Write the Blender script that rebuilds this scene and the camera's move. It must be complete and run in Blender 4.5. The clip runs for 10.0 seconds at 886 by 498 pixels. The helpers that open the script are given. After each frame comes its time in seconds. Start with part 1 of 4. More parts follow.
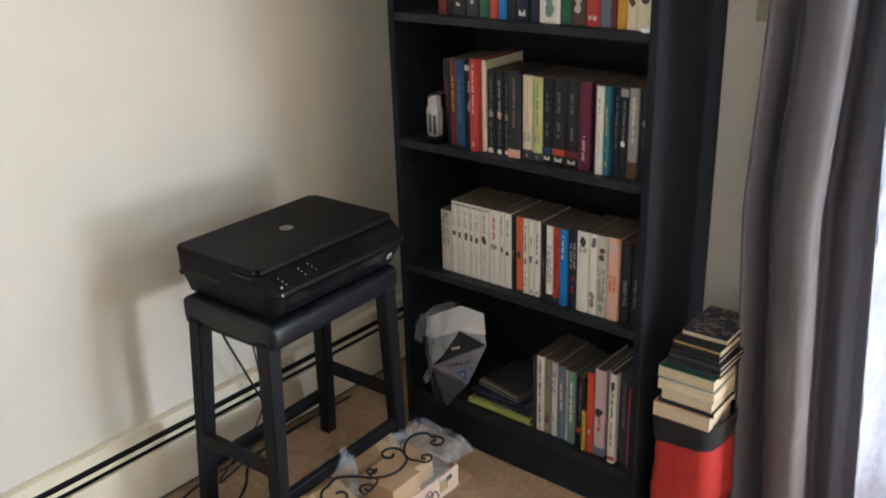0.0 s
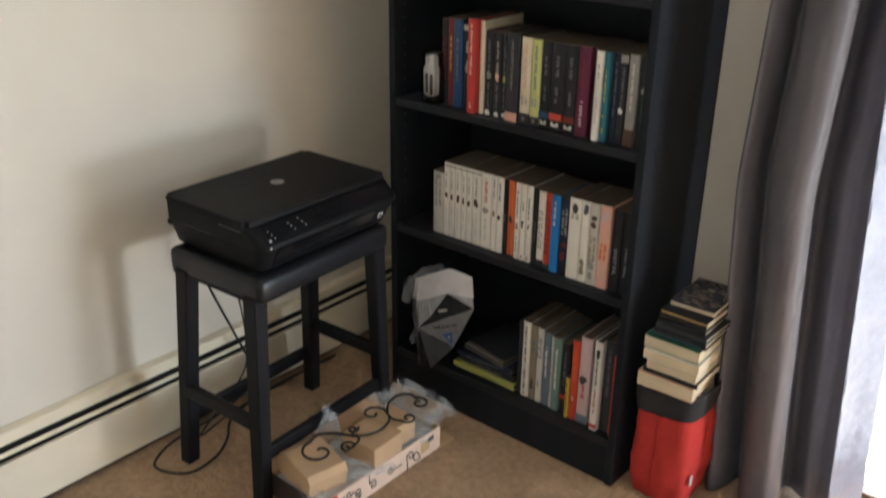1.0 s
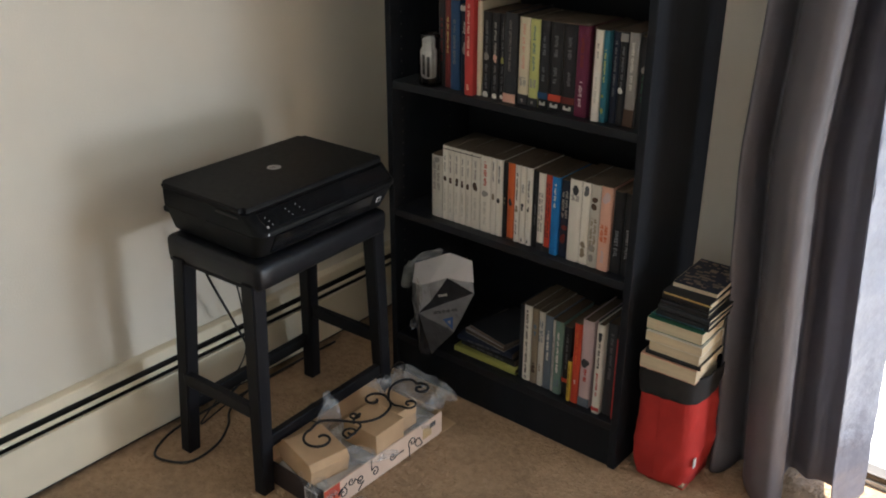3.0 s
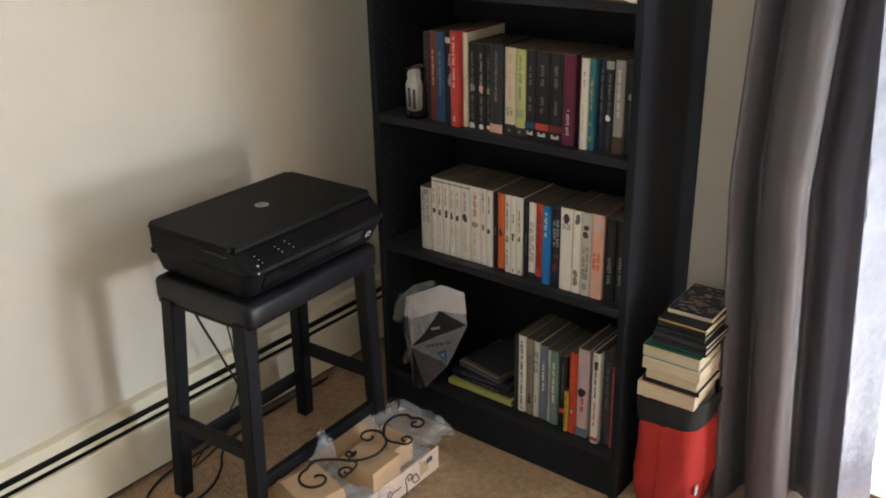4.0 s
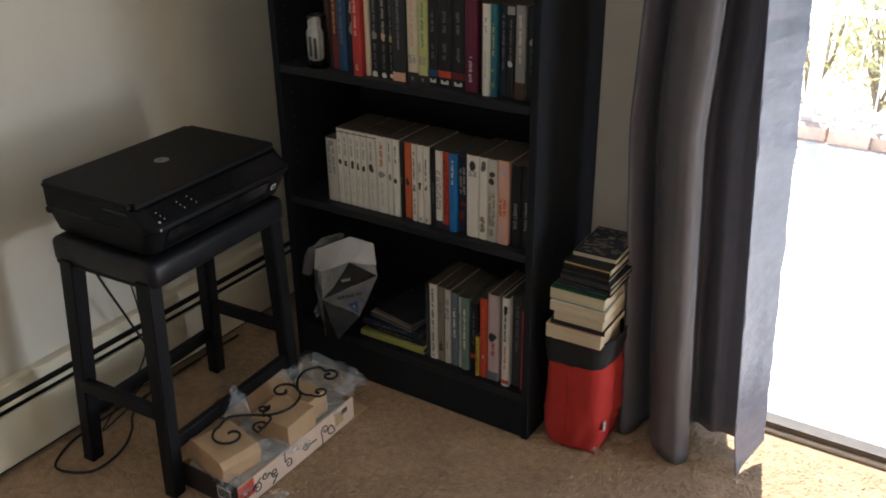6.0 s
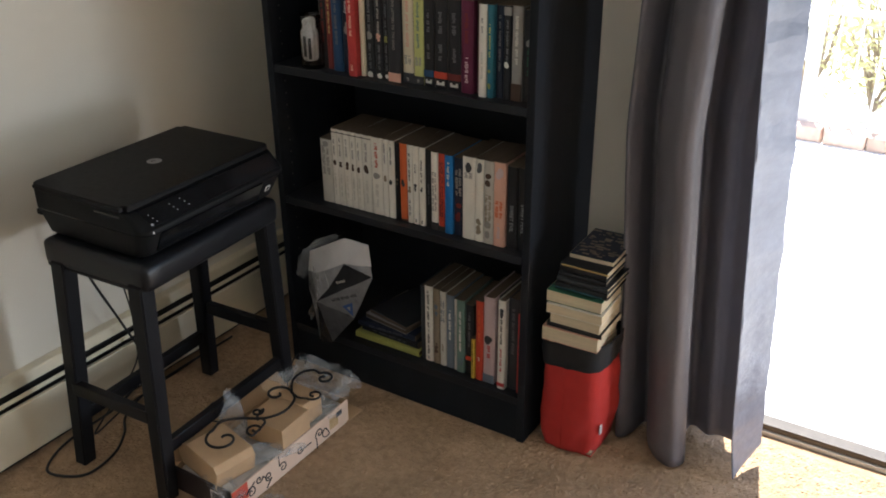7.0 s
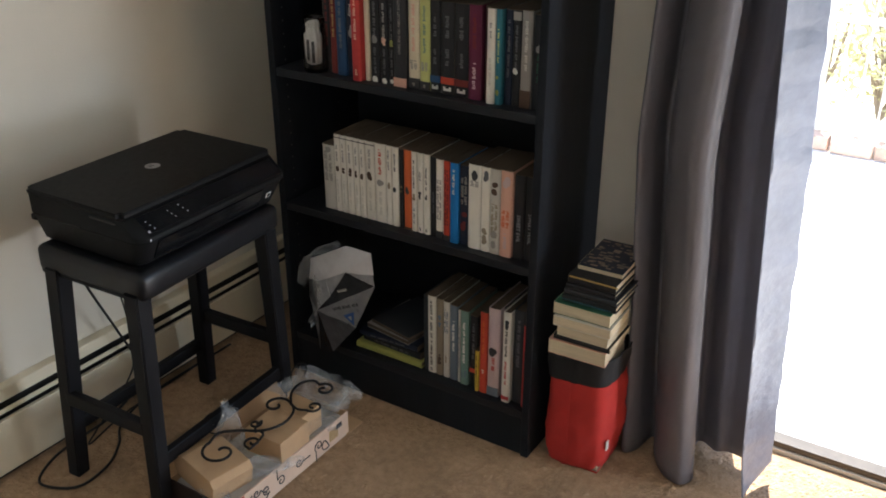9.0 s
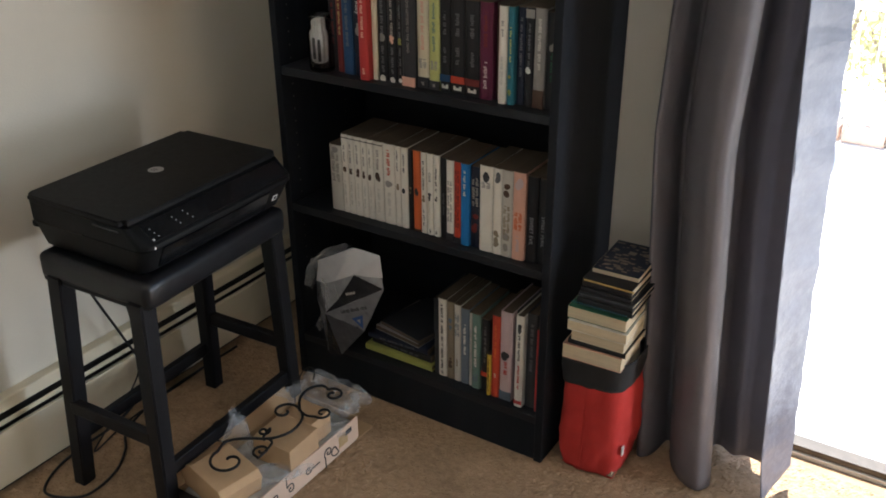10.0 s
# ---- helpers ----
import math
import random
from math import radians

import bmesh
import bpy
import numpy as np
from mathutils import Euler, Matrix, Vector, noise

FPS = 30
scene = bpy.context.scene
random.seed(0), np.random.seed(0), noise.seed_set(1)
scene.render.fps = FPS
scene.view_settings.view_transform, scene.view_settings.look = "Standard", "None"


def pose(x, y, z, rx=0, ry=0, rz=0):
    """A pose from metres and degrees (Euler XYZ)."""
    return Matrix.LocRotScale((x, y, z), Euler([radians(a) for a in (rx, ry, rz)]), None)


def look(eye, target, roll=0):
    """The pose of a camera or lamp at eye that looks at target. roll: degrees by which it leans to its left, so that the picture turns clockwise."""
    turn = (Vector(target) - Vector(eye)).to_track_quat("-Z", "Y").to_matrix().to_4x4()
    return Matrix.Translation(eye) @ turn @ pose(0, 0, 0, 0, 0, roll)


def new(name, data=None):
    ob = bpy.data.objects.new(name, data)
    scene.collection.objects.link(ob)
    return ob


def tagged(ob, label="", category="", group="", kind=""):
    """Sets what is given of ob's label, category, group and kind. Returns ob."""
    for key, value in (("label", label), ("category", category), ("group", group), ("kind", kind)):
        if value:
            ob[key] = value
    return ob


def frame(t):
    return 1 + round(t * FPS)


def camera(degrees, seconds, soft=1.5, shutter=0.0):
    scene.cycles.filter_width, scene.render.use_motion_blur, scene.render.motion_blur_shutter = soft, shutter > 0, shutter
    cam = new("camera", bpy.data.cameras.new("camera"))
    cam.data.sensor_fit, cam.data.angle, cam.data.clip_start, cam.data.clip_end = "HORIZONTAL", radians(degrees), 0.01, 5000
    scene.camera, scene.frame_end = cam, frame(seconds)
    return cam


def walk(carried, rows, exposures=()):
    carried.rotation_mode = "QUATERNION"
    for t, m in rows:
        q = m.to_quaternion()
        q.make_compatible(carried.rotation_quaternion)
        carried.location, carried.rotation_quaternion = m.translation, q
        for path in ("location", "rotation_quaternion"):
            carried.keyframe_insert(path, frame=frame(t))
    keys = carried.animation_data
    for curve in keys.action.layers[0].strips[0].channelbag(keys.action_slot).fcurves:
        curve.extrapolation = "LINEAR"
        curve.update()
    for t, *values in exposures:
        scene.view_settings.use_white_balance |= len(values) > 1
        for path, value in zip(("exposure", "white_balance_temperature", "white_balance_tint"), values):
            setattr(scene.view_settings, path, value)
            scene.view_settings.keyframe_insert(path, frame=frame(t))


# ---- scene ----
cam = camera(51.4, 10.0, soft=1.8, shutter=0.5)
PATH = [
    (0, (1.796, -2.033, 1.524), (0.588, -0.625, 0.778), -1.9),
    (0.5, (1.801, -2.042, 1.514), (0.591, -0.613, 0.811), 0.1),
    (1, (1.789, -2.033, 1.501), (0.616, -0.629, 0.693), 0.8),
    (1.5, (1.793, -2.034, 1.491), (0.655, -0.67, 0.572), 0.9),
    (2, (1.786, -2.041, 1.484), (0.657, -0.673, 0.561), 0.8),
    (2.5, (1.784, -2.03, 1.485), (0.639, -0.65, 0.599), 0.5),
    (3, (1.775, -2.021, 1.488), (0.613, -0.624, 0.652), 0.1),
    (4.3, (1.75, -2.004, 1.493), (0.606, -0.557, 0.72), -1.8),
    (4.5, (1.753, -1.999, 1.495), (0.631, -0.547, 0.697), -2.1),
    (5, (1.765, -2.011, 1.483), (0.708, -0.535, 0.645), -2.0),
    (5.5, (1.767, -2.013, 1.48), (0.763, -0.513, 0.617), -1.2),
    (7, (1.749, -1.995, 1.483), (0.785, -0.48, 0.604), -0.5),
    (7.5, (1.744, -1.987, 1.48), (0.78, -0.469, 0.605), -0.2),
    (8, (1.728, -1.984, 1.477), (0.772, -0.459, 0.605), 0.1),
    (8.5, (1.715, -1.97, 1.479), (0.759, -0.447, 0.603), 0.2),
    (9, (1.708, -1.955, 1.474), (0.744, -0.436, 0.6), 0.1),
    (9.5, (1.687, -1.94, 1.478), (0.724, -0.425, 0.596), -0.1),
    (10, (1.659, -1.911, 1.489), (0.697, -0.408, 0.586), -0.4),
]
EXPOSURES = [(0, 2.45, 6030, 10), (0.5, 2.45, 6150, 10), (1, 2.28, 6300, 10), (1.5, 2.12, 6260, 10), (2, 1.84, 6250, 10), (3, 1.84, 6250, 10), (4.3, 2.36, 6420, 10), (4.5, 2.32, 6420, 10), (5, 1.40, 6450, 10),
             (5.5, 1.40, 6350, 10), (7, 1.72, 6220, 10), (10, 1.78, 6220, 10)]
walk(cam, [(t, look(eye, target, roll)) for t, eye, target, roll in PATH], EXPOSURES)

# ---- world, sun, light ----
world = bpy.data.worlds.new("world")
scene.world = world
world.use_nodes = True
_sky = world.node_tree.nodes.new("ShaderNodeTexSky")
_sky.sky_type = "NISHITA"
_sky.sun_disc = False
_sky.sun_elevation = radians(64)
_sky.sun_rotation = radians(-20)
_bg = world.node_tree.nodes["Background"]
world.node_tree.links.new(_sky.outputs[0], _bg.inputs[0])
_bg.inputs[1].default_value = 0.15

sun = new("sun", bpy.data.lights.new("sun", "SUN"))
sun.data.energy, sun.data.angle, sun.data.color = 5.0, radians(0.6), (1.0, 0.965, 0.91)
sun.matrix_basis = look((0, 0, 0), (0.16, -0.42, -0.92))

door_light = new("door_daylight", bpy.data.lights.new("door_daylight", "AREA"))
door_light.data.shape, door_light.data.size, door_light.data.size_y = "RECTANGLE", 0.58, 0.42
door_light.data.energy, door_light.data.color = 7.2, (0.82, 0.90, 1.0)
door_light.matrix_basis = look((3.10, 0.09, 0.22), (2.0, -0.9, 0.45))
sky_light = new("sky_daylight", bpy.data.lights.new("sky_daylight", "AREA"))
sky_light.data.shape, sky_light.data.size, sky_light.data.size_y = "RECTANGLE", 0.55, 1.0
sky_light.data.energy, sky_light.data.color = 2.6, (0.74, 0.91, 1.0)
sky_light.matrix_basis = look((3.15, 0.20, 1.15), (2.6, -1.2, 0.80))


# ---- materials ----
def mat(name, color, rough=0.6, metal=0.0, vary=0.12, scale=30.0, bump=0.15, bump_scale=200.0, spec=0.5, dist=0.002, rand=0.0,
        stretch=(1, 1, 1)):
    """A surface with two scales of variation and fine relief."""
    m = bpy.data.materials.new(name)
    m.use_nodes = True
    nt = m.node_tree
    b = nt.nodes["Principled BSDF"]
    b.inputs["Roughness"].default_value = rough
    b.inputs["Metallic"].default_value = metal
    b.inputs["Specular IOR Level"].default_value = spec
    tc = nt.nodes.new("ShaderNodeTexCoord")
    mp = nt.nodes.new("ShaderNodeMapping")
    mp.inputs["Scale"].default_value = stretch
    nt.links.new(tc.outputs["Object"], mp.inputs[0])
    n1 = nt.nodes.new("ShaderNodeTexNoise")
    n1.inputs["Scale"].default_value, n1.inputs["Detail"].default_value = scale, 6
    nt.links.new(mp.outputs[0], n1.inputs["Vector"])
    n2 = nt.nodes.new("ShaderNodeTexNoise")
    n2.inputs["Scale"].default_value, n2.inputs["Detail"].default_value = scale * 0.13, 3
    nt.links.new(mp.outputs[0], n2.inputs["Vector"])
    add = nt.nodes.new("ShaderNodeMath")
    add.operation = "ADD"
    nt.links.new(n1.outputs[0], add.inputs[0])
    nt.links.new(n2.outputs[0], add.inputs[1])
    rng = nt.nodes.new("ShaderNodeMapRange")
    rng.inputs[1].default_value, rng.inputs[2].default_value = 0.6, 1.4
    rng.inputs[3].default_value, rng.inputs[4].default_value = 1 - vary, 1 + vary
    nt.links.new(add.outputs[0], rng.inputs[0])
    val = rng.outputs[0]
    hsv = nt.nodes.new("ShaderNodeHueSaturation")
    hsv.inputs["Color"].default_value = (*color, 1)
    if rand:
        info = nt.nodes.new("ShaderNodeObjectInfo")
        r2 = nt.nodes.new("ShaderNodeMapRange")
        r2.inputs[3].default_value, r2.inputs[4].default_value = 1 - rand, 1 + rand
        nt.links.new(info.outputs["Random"], r2.inputs[0])
        mul = nt.nodes.new("ShaderNodeMath")
        mul.operation = "MULTIPLY"
        nt.links.new(val, mul.inputs[0])
        nt.links.new(r2.outputs[0], mul.inputs[1])
        val = mul.outputs[0]
    nt.links.new(val, hsv.inputs["Value"])
    nt.links.new(hsv.outputs[0], b.inputs["Base Color"])
    rr = nt.nodes.new("ShaderNodeMapRange")
    rr.inputs[3].default_value, rr.inputs[4].default_value = max(0.02, rough - 0.08), min(1, rough + 0.08)
    nt.links.new(n1.outputs[0], rr.inputs[0])
    nt.links.new(rr.outputs[0], b.inputs["Roughness"])
    if bump:
        n3 = nt.nodes.new("ShaderNodeTexNoise")
        n3.inputs["Scale"].default_value, n3.inputs["Detail"].default_value = bump_scale, 4
        nt.links.new(mp.outputs[0], n3.inputs["Vector"])
        bp = nt.nodes.new("ShaderNodeBump")
        bp.inputs["Strength"].default_value, bp.inputs["Distance"].default_value = bump, dist
        nt.links.new(n3.outputs[0], bp.inputs["Height"])
        nt.links.new(bp.outputs[0], b.inputs["Normal"])
    return m


WALL = mat("wall_paint", (0.72, 0.67, 0.57), 0.75, vary=0.035, scale=9, bump=0.25, bump_scale=260, spec=0.25)
FARWALL = mat("unseen_wall_taupe", (0.50, 0.45, 0.37), 0.8, vary=0.04, scale=9, bump=0.25, bump_scale=260, spec=0.25)
CEIL = mat("ceiling_paint", (0.78, 0.76, 0.72), 0.9, vary=0.03, scale=12, bump=0.4, bump_scale=120)
CARPET = mat("carpet", (0.385, 0.262, 0.162), 0.95, vary=0.28, scale=48, bump=0.6, bump_scale=350, spec=0.1, dist=0.004)
HEATER = mat("heater_enamel", (0.83, 0.74, 0.57), 0.42, vary=0.05, scale=14, bump=0.08, bump_scale=90)
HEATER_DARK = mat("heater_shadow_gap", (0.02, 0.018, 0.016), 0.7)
BLACKWOOD = mat("black_wood", (0.0150, 0.0170, 0.0215), 0.52, spec=0.11, vary=0.35, scale=22, bump=0.2, bump_scale=60, stretch=(1, 1, 0.12))
SHELFWOOD = mat("black_shelf_laminate", (0.0165, 0.0180, 0.0220), 0.42, spec=0.22, vary=0.3, scale=30, bump=0.12, bump_scale=70, stretch=(0.15, 1, 1))
STOOLWOOD = mat("stool_wood", (0.0125, 0.0125, 0.0145), 0.44, spec=0.16, vary=0.4, scale=24, bump=0.15, bump_scale=60, stretch=(1, 1, 0.12))
LEATHER = mat("black_leatherette", (0.010, 0.0105, 0.013), 0.34, spec=0.34, vary=0.1, scale=160, bump=0.06, bump_scale=380, dist=0.0015)
PLASTIC = mat("printer_plastic", (0.0085, 0.0088, 0.0096), 0.48, spec=0.13, vary=0.1, scale=80, bump=0.25, bump_scale=900, dist=0.0006)
GLOSSY = mat("printer_gloss", (0.010, 0.010, 0.011), 0.14, vary=0.1, scale=60, bump=0.0)
REDCLOTH = mat("red_canvas", (0.50, 0.030, 0.024), 0.85, vary=0.12, scale=40, bump=0.6, bump_scale=500)
BLACKCLOTH = mat("black_canvas", (0.018, 0.018, 0.02), 0.85, vary=0.2, scale=40, bump=0.6, bump_scale=500)
CURTAIN = mat("grey_curtain", (0.150, 0.141, 0.158), 0.44, spec=0.4, vary=0.07, scale=25, bump=0.35, bump_scale=600, dist=0.001)
CARD = mat("cardboard", (0.52, 0.34, 0.19), 0.8, vary=0.08, scale=40, bump=0.25, bump_scale=160)
FRAMEMETAL = mat("bronze_frame", (0.10, 0.085, 0.07), 0.45, metal=0.6, vary=0.2, scale=40, bump=0.1)
CONCRETE = mat("pale_concrete", (0.80, 0.77, 0.71), 0.9, vary=0.12, scale=12, bump=0.4, bump_scale=60)


# ---- helpers for building ----
def mesh_of(name, bm, material, smooth=False):
    me = bpy.data.meshes.new(name)
    bm.to_mesh(me)
    bm.free()
    if smooth:
        for p in me.polygons:
            p.use_smooth = True
    for m in (material if isinstance(material, (list, tuple)) else [material]):
        me.materials.append(m)
    return me


def part(name, bm, material, parent=None, label="", smooth=False):
    ob = new(name, mesh_of(name, bm, material, smooth))
    if parent:
        ob.parent = parent
    if label:
        tagged(ob, label)
    return ob


def thing(name, m, label, category, group="", kind=""):
    ob = new(name)
    ob.empty_display_size = 0.05
    ob.matrix_basis = m
    return tagged(ob, label, category, group, kind)


def add_box(bm, x0, x1, y0, y1, z0, z1, bevel=0.0, seg=2, m=None):
    """A box, its edges rounded by bevel, added to bm."""
    tmp = bmesh.new()
    bmesh.ops.create_cube(tmp, size=1)
    bmesh.ops.transform(tmp, matrix=Matrix.Translation(((x0 + x1) / 2, (y0 + y1) / 2, (z0 + z1) / 2)) @ Matrix.Diagonal((x1 - x0, y1 - y0, z1 - z0, 1)), verts=tmp.verts)
    if bevel:
        bmesh.ops.bevel(tmp, geom=tmp.edges[:], offset=bevel, segments=seg, affect="EDGES", profile=0.5)
    if m is not None:
        bmesh.ops.transform(tmp, matrix=m, verts=tmp.verts)
    me = bpy.data.meshes.new("tmp")
    tmp.to_mesh(me)
    tmp.free()
    bm.from_mesh(me)
    bpy.data.meshes.remove(me)
    return bm


def box(x0, x1, y0, y1, z0, z1, bevel=0.0, seg=2, m=None):
    return add_box(bmesh.new(), x0, x1, y0, y1, z0, z1, bevel, seg, m)


def tube(points, radius, sides=8, closed=False, taper=None):
    """A round tube along points."""
    bm = bmesh.new()
    pts = [Vector(p) for p in points]
    n = len(pts)
    rings = []
    up = Vector((0, 0, 1))
    for i, p in enumerate(pts):
        a = pts[(i - 1) % n] if closed or i else p
        b = pts[(i + 1) % n] if closed or i < n - 1 else p
        d = (b - a).normalized()
        u = d.cross(up)
        if u.length < 0.05:
            u = d.cross(Vector((1, 0, 0)))
        u.normalize()
        v = u.cross(d)
        r = radius * (taper(i / (n - 1)) if taper else 1)
        rings.append([bm.verts.new(p + r * (math.cos(k * math.tau / sides) * u + math.sin(k * math.tau / sides) * v)) for k in range(sides)])
    for i in range(n if closed else n - 1):
        a, b = rings[i], rings[(i + 1) % n]
        for k in range(sides):
            bm.faces.new((a[k], a[(k + 1) % sides], b[(k + 1) % sides], b[k]))
    if not closed:
        bm.faces.new(rings[0][::-1])
        bm.faces.new(rings[-1])
    bmesh.ops.recalc_face_normals(bm, faces=bm.faces[:])
    return bm


def smooth_path(points, per=8):
    """A smooth line through points."""
    pts = [Vector(p) for p in points]
    out = []
    for i in range(len(pts) - 1):
        p0, p1, p2, p3 = pts[max(i - 1, 0)], pts[i], pts[i + 1], pts[min(i + 2, len(pts) - 1)]
        for k in range(per):
            t = k / per
            out.append(0.5 * ((2 * p1) + (p2 - p0) * t + (2 * p0 - 5 * p1 + 4 * p2 - p3) * t * t + (3 * p1 - p0 - 3 * p2 + p3) * t ** 3))
    out.append(pts[-1])
    return out


# ---- the room ----
WX, BY, DY = -0.165, 0.048, 0.030       # the heater wall's face, the door wall's face and the door frame's
# east and south ends are out of view; SY is close for more bounce
EX, SY, H = 4.20, -3.45, 2.44
DX0, DX1, DZ = 1.24, 3.60, 2.05  # the sliding door's opening


def setting(name, bm, material, label, category, smooth=False):
    return tagged(part(name, bm, material, None, "", smooth), label, category, "", "structure")


setting("wall_west", box(WX - 0.12, WX, SY - 0.12, BY + 0.14, -0.1, H), WALL, "cream painted plaster wall behind the heater", "wall")
bm = box(WX, DX0, BY, BY + 0.14, -0.1, H)
add_box(bm, DX1, EX, BY, BY + 0.14, -0.1, H)
add_box(bm, DX0, DX1, BY, BY + 0.14, DZ, H)
setting("wall_north", bm, WALL, "cream painted wall with a sliding door opening", "wall")
# unseen walls: taupe holds bounce back, white sends it to the door wall
setting("wall_east", box(EX, EX + 0.12, SY - 0.12, BY + 0.14, -0.1, H), FARWALL, "unseen plain wall, toned taupe to curb bounced light", "wall")
setting("wall_south", box(WX, EX, SY - 0.12, SY, -0.1, H), CEIL, "unseen plain wall, white to bounce light onto the bookcase side", "wall")
setting("ceiling", box(WX - 0.12, EX + 0.12, SY - 0.12, BY + 0.14, H, H + 0.1), CEIL, "white painted ceiling", "ceiling")
setting("floor", box(WX, EX, SY, DY + 0.045, -0.1, -0.006), CARPET, "worn beige cut-pile carpet", "carpet")

# the carpet's pile, uneven tufts over the part of the floor near the things
nx, ny, step = 500, 400, 0.0045
gx, gy = np.meshgrid(np.arange(nx) * step + WX, np.arange(ny) * step - 1.755, indexing="ij")
h = np.random.normal(0, 0.0010, (nx, ny))
soft = np.random.normal(0, 1, (nx, ny))
for _ in range(3):
    soft = (soft + np.roll(soft, 1, 0) + np.roll(soft, -1, 0) + np.roll(soft, 1, 1) + np.roll(soft, -1, 1)) / 5
h = h + soft * 0.0016 - 0.002
co = np.stack([gx + np.random.normal(0, 0.0008, (nx, ny)), gy + np.random.normal(0, 0.0008, (nx, ny)), h], -1).reshape(-1, 3)
ids = np.arange(nx * ny).reshape(nx, ny)
quads = np.stack([ids[:-1, :-1], ids[1:, :-1], ids[1:, 1:], ids[:-1, 1:]], -1).reshape(-1, 4)
me = bpy.data.meshes.new("carpet_pile")
me.from_pydata(co.tolist(), [], quads.tolist())
me.materials.append(CARPET)
tagged(new("carpet_pile", me), "beige carpet pile with uneven worn tufts", "carpet", "", "stuff")

# ---- outdoors ----
setting("ground", box(-60, 60, BY + 0.14, 120, -0.4, -0.12), CONCRETE, "pale sunlit concrete patio outside the door", "patio")
BRICK = mat("red_brick", (0.58, 0.42, 0.34), 0.9, vary=0.25, scale=30, bump=0.5, bump_scale=120, rand=0.2)
FENCE = mat("white_metal", (0.75, 0.75, 0.73), 0.4, vary=0.05, scale=20, bump=0.05)
LEAF = mat("leaf_green", (0.36, 0.36, 0.20), 0.5, vary=0.35, scale=6, bump=0)
edging = tagged(new("brick_edging"), "row of red bricks along the patio edge", "edging", "", "structure")
edging.location = (0, 2.86, -0.12)
brick_me = mesh_of("brick", box(-0.10, 0.10, -0.05, 0.05, 0, 0.075, 0.006, 1), BRICK)
for i in range(22):
    b = new("brick", brick_me)
    b.parent = edging
    b.matrix_basis = pose(-2.3 + i * 0.212, random.uniform(-0.01, 0.01), 0, 0, random.uniform(-2, 2), random.uniform(-3, 3))
fence = thing("garden_fence", pose(0, 2.98, -0.12), "white metal fence with thin upright bars", "fence")
bar_me = mesh_of("bar", box(-0.005, 0.005, -0.005, 0.005, 0.06, 1.2), FENCE)
post_me = mesh_of("post", box(-0.03, 0.03, -0.03, 0.03, 0, 1.3, 0.004), FENCE)
for i in range(46):
    o = new("post" if i % 9 == 4 else "bar", post_me if i % 9 == 4 else bar_me)
    o.parent = fence
    o.location = (-2.4 + i * 0.105, 0, 0)
for z in (0.10, 0.62, 1.14):
    part("rail", box(-2.45, 2.4, -0.012, 0.012, z, z + 0.03), FENCE, fence)


def bush(x, y, size, count, seed):
    rng = random.Random(seed)
    t = thing("garden_bush", pose(x, y, -0.1), "leafy sunlit yellow-green garden bush", "bush", "bushes behind the fence")
    bm = bmesh.new()
    for k in range(7):
        a = rng.uniform(0, math.tau)
        r = size * rng.uniform(0.25, 0.6)
        tip = Vector((math.cos(a) * r, math.sin(a) * r, size * rng.uniform(0.8, 1.6)))
        st = tube([(0, 0, 0), tip * 0.5 + Vector((0.03, 0, 0)), tip], 0.012, 5, taper=lambda u: 1 - 0.7 * u)
        tmp = bpy.data.meshes.new("tmp")
        st.to_mesh(tmp)
        st.free()
        bm.from_mesh(tmp)
        bpy.data.meshes.remove(tmp)
    tagged(part("branchwork", bm, STEM, t), kind="stuff")
    verts, faces = [], []
    for k in range(count):
        d = Vector((rng.gauss(0, 1), rng.gauss(0, 1), rng.gauss(0, 1))).normalized() * size * rng.uniform(0.25, 1) ** 0.5
        c = Vector((d.x * (1 + 0.3 * math.sin(5 * d.z)), d.y, d.z * 0.9 + size * 0.95))
        rot = Euler((rng.uniform(-1, 1), rng.uniform(-1, 1), rng.uniform(0, 6.28))).to_matrix()
        L = rng.uniform(0.018, 0.042)
        n = len(verts)
        for p in ((-L, 0, 0), (0, -L * 0.4, 0.006), (L, 0, -0.01), (0, L * 0.4, 0.006)):
            verts.append(c + rot @ Vector(p))
        faces.append((n, n + 1, n + 2, n + 3))
    me = bpy.data.meshes.new("foliage")
    me.from_pydata(verts, [], faces)
    me.materials.append(LEAF)
    o = new("foliage", me)
    o.parent = t
    tagged(o, kind="stuff")


_lf = LEAF.node_tree
_lt = _lf.nodes.new("ShaderNodeBsdfTranslucent")
_lt.inputs[0].default_value = (0.66, 0.63, 0.36, 1)
_lm = _lf.nodes.new("ShaderNodeMixShader")
_lm.inputs[0].default_value = 0.5
_lf.links.new(_lf.nodes["Principled BSDF"].outputs[0], _lm.inputs[1])
_lf.links.new(_lt.outputs[0], _lm.inputs[2])
_lf.links.new(_lm.outputs[0], _lf.nodes["Material Output"].inputs[0])
STEM = mat("stem_bark", (0.30, 0.24, 0.18), 0.9)
for i, (x, y, s) in enumerate(((1.2, 3.65, 0.55), (0.3, 3.6, 0.45), (0.75, 3.42, 0.42), (1.12, 3.45, 0.48), (1.5, 3.55, 0.5), (-0.6, 4.2, 0.7), (0.9, 5.3, 0.9), (2.0, 4.6, 0.6), (-1.4, 5.6, 1.0), (0.2, 6.6, 1.1))):
    bush(x, y, s, int(650 * s + 160), 40 + i)

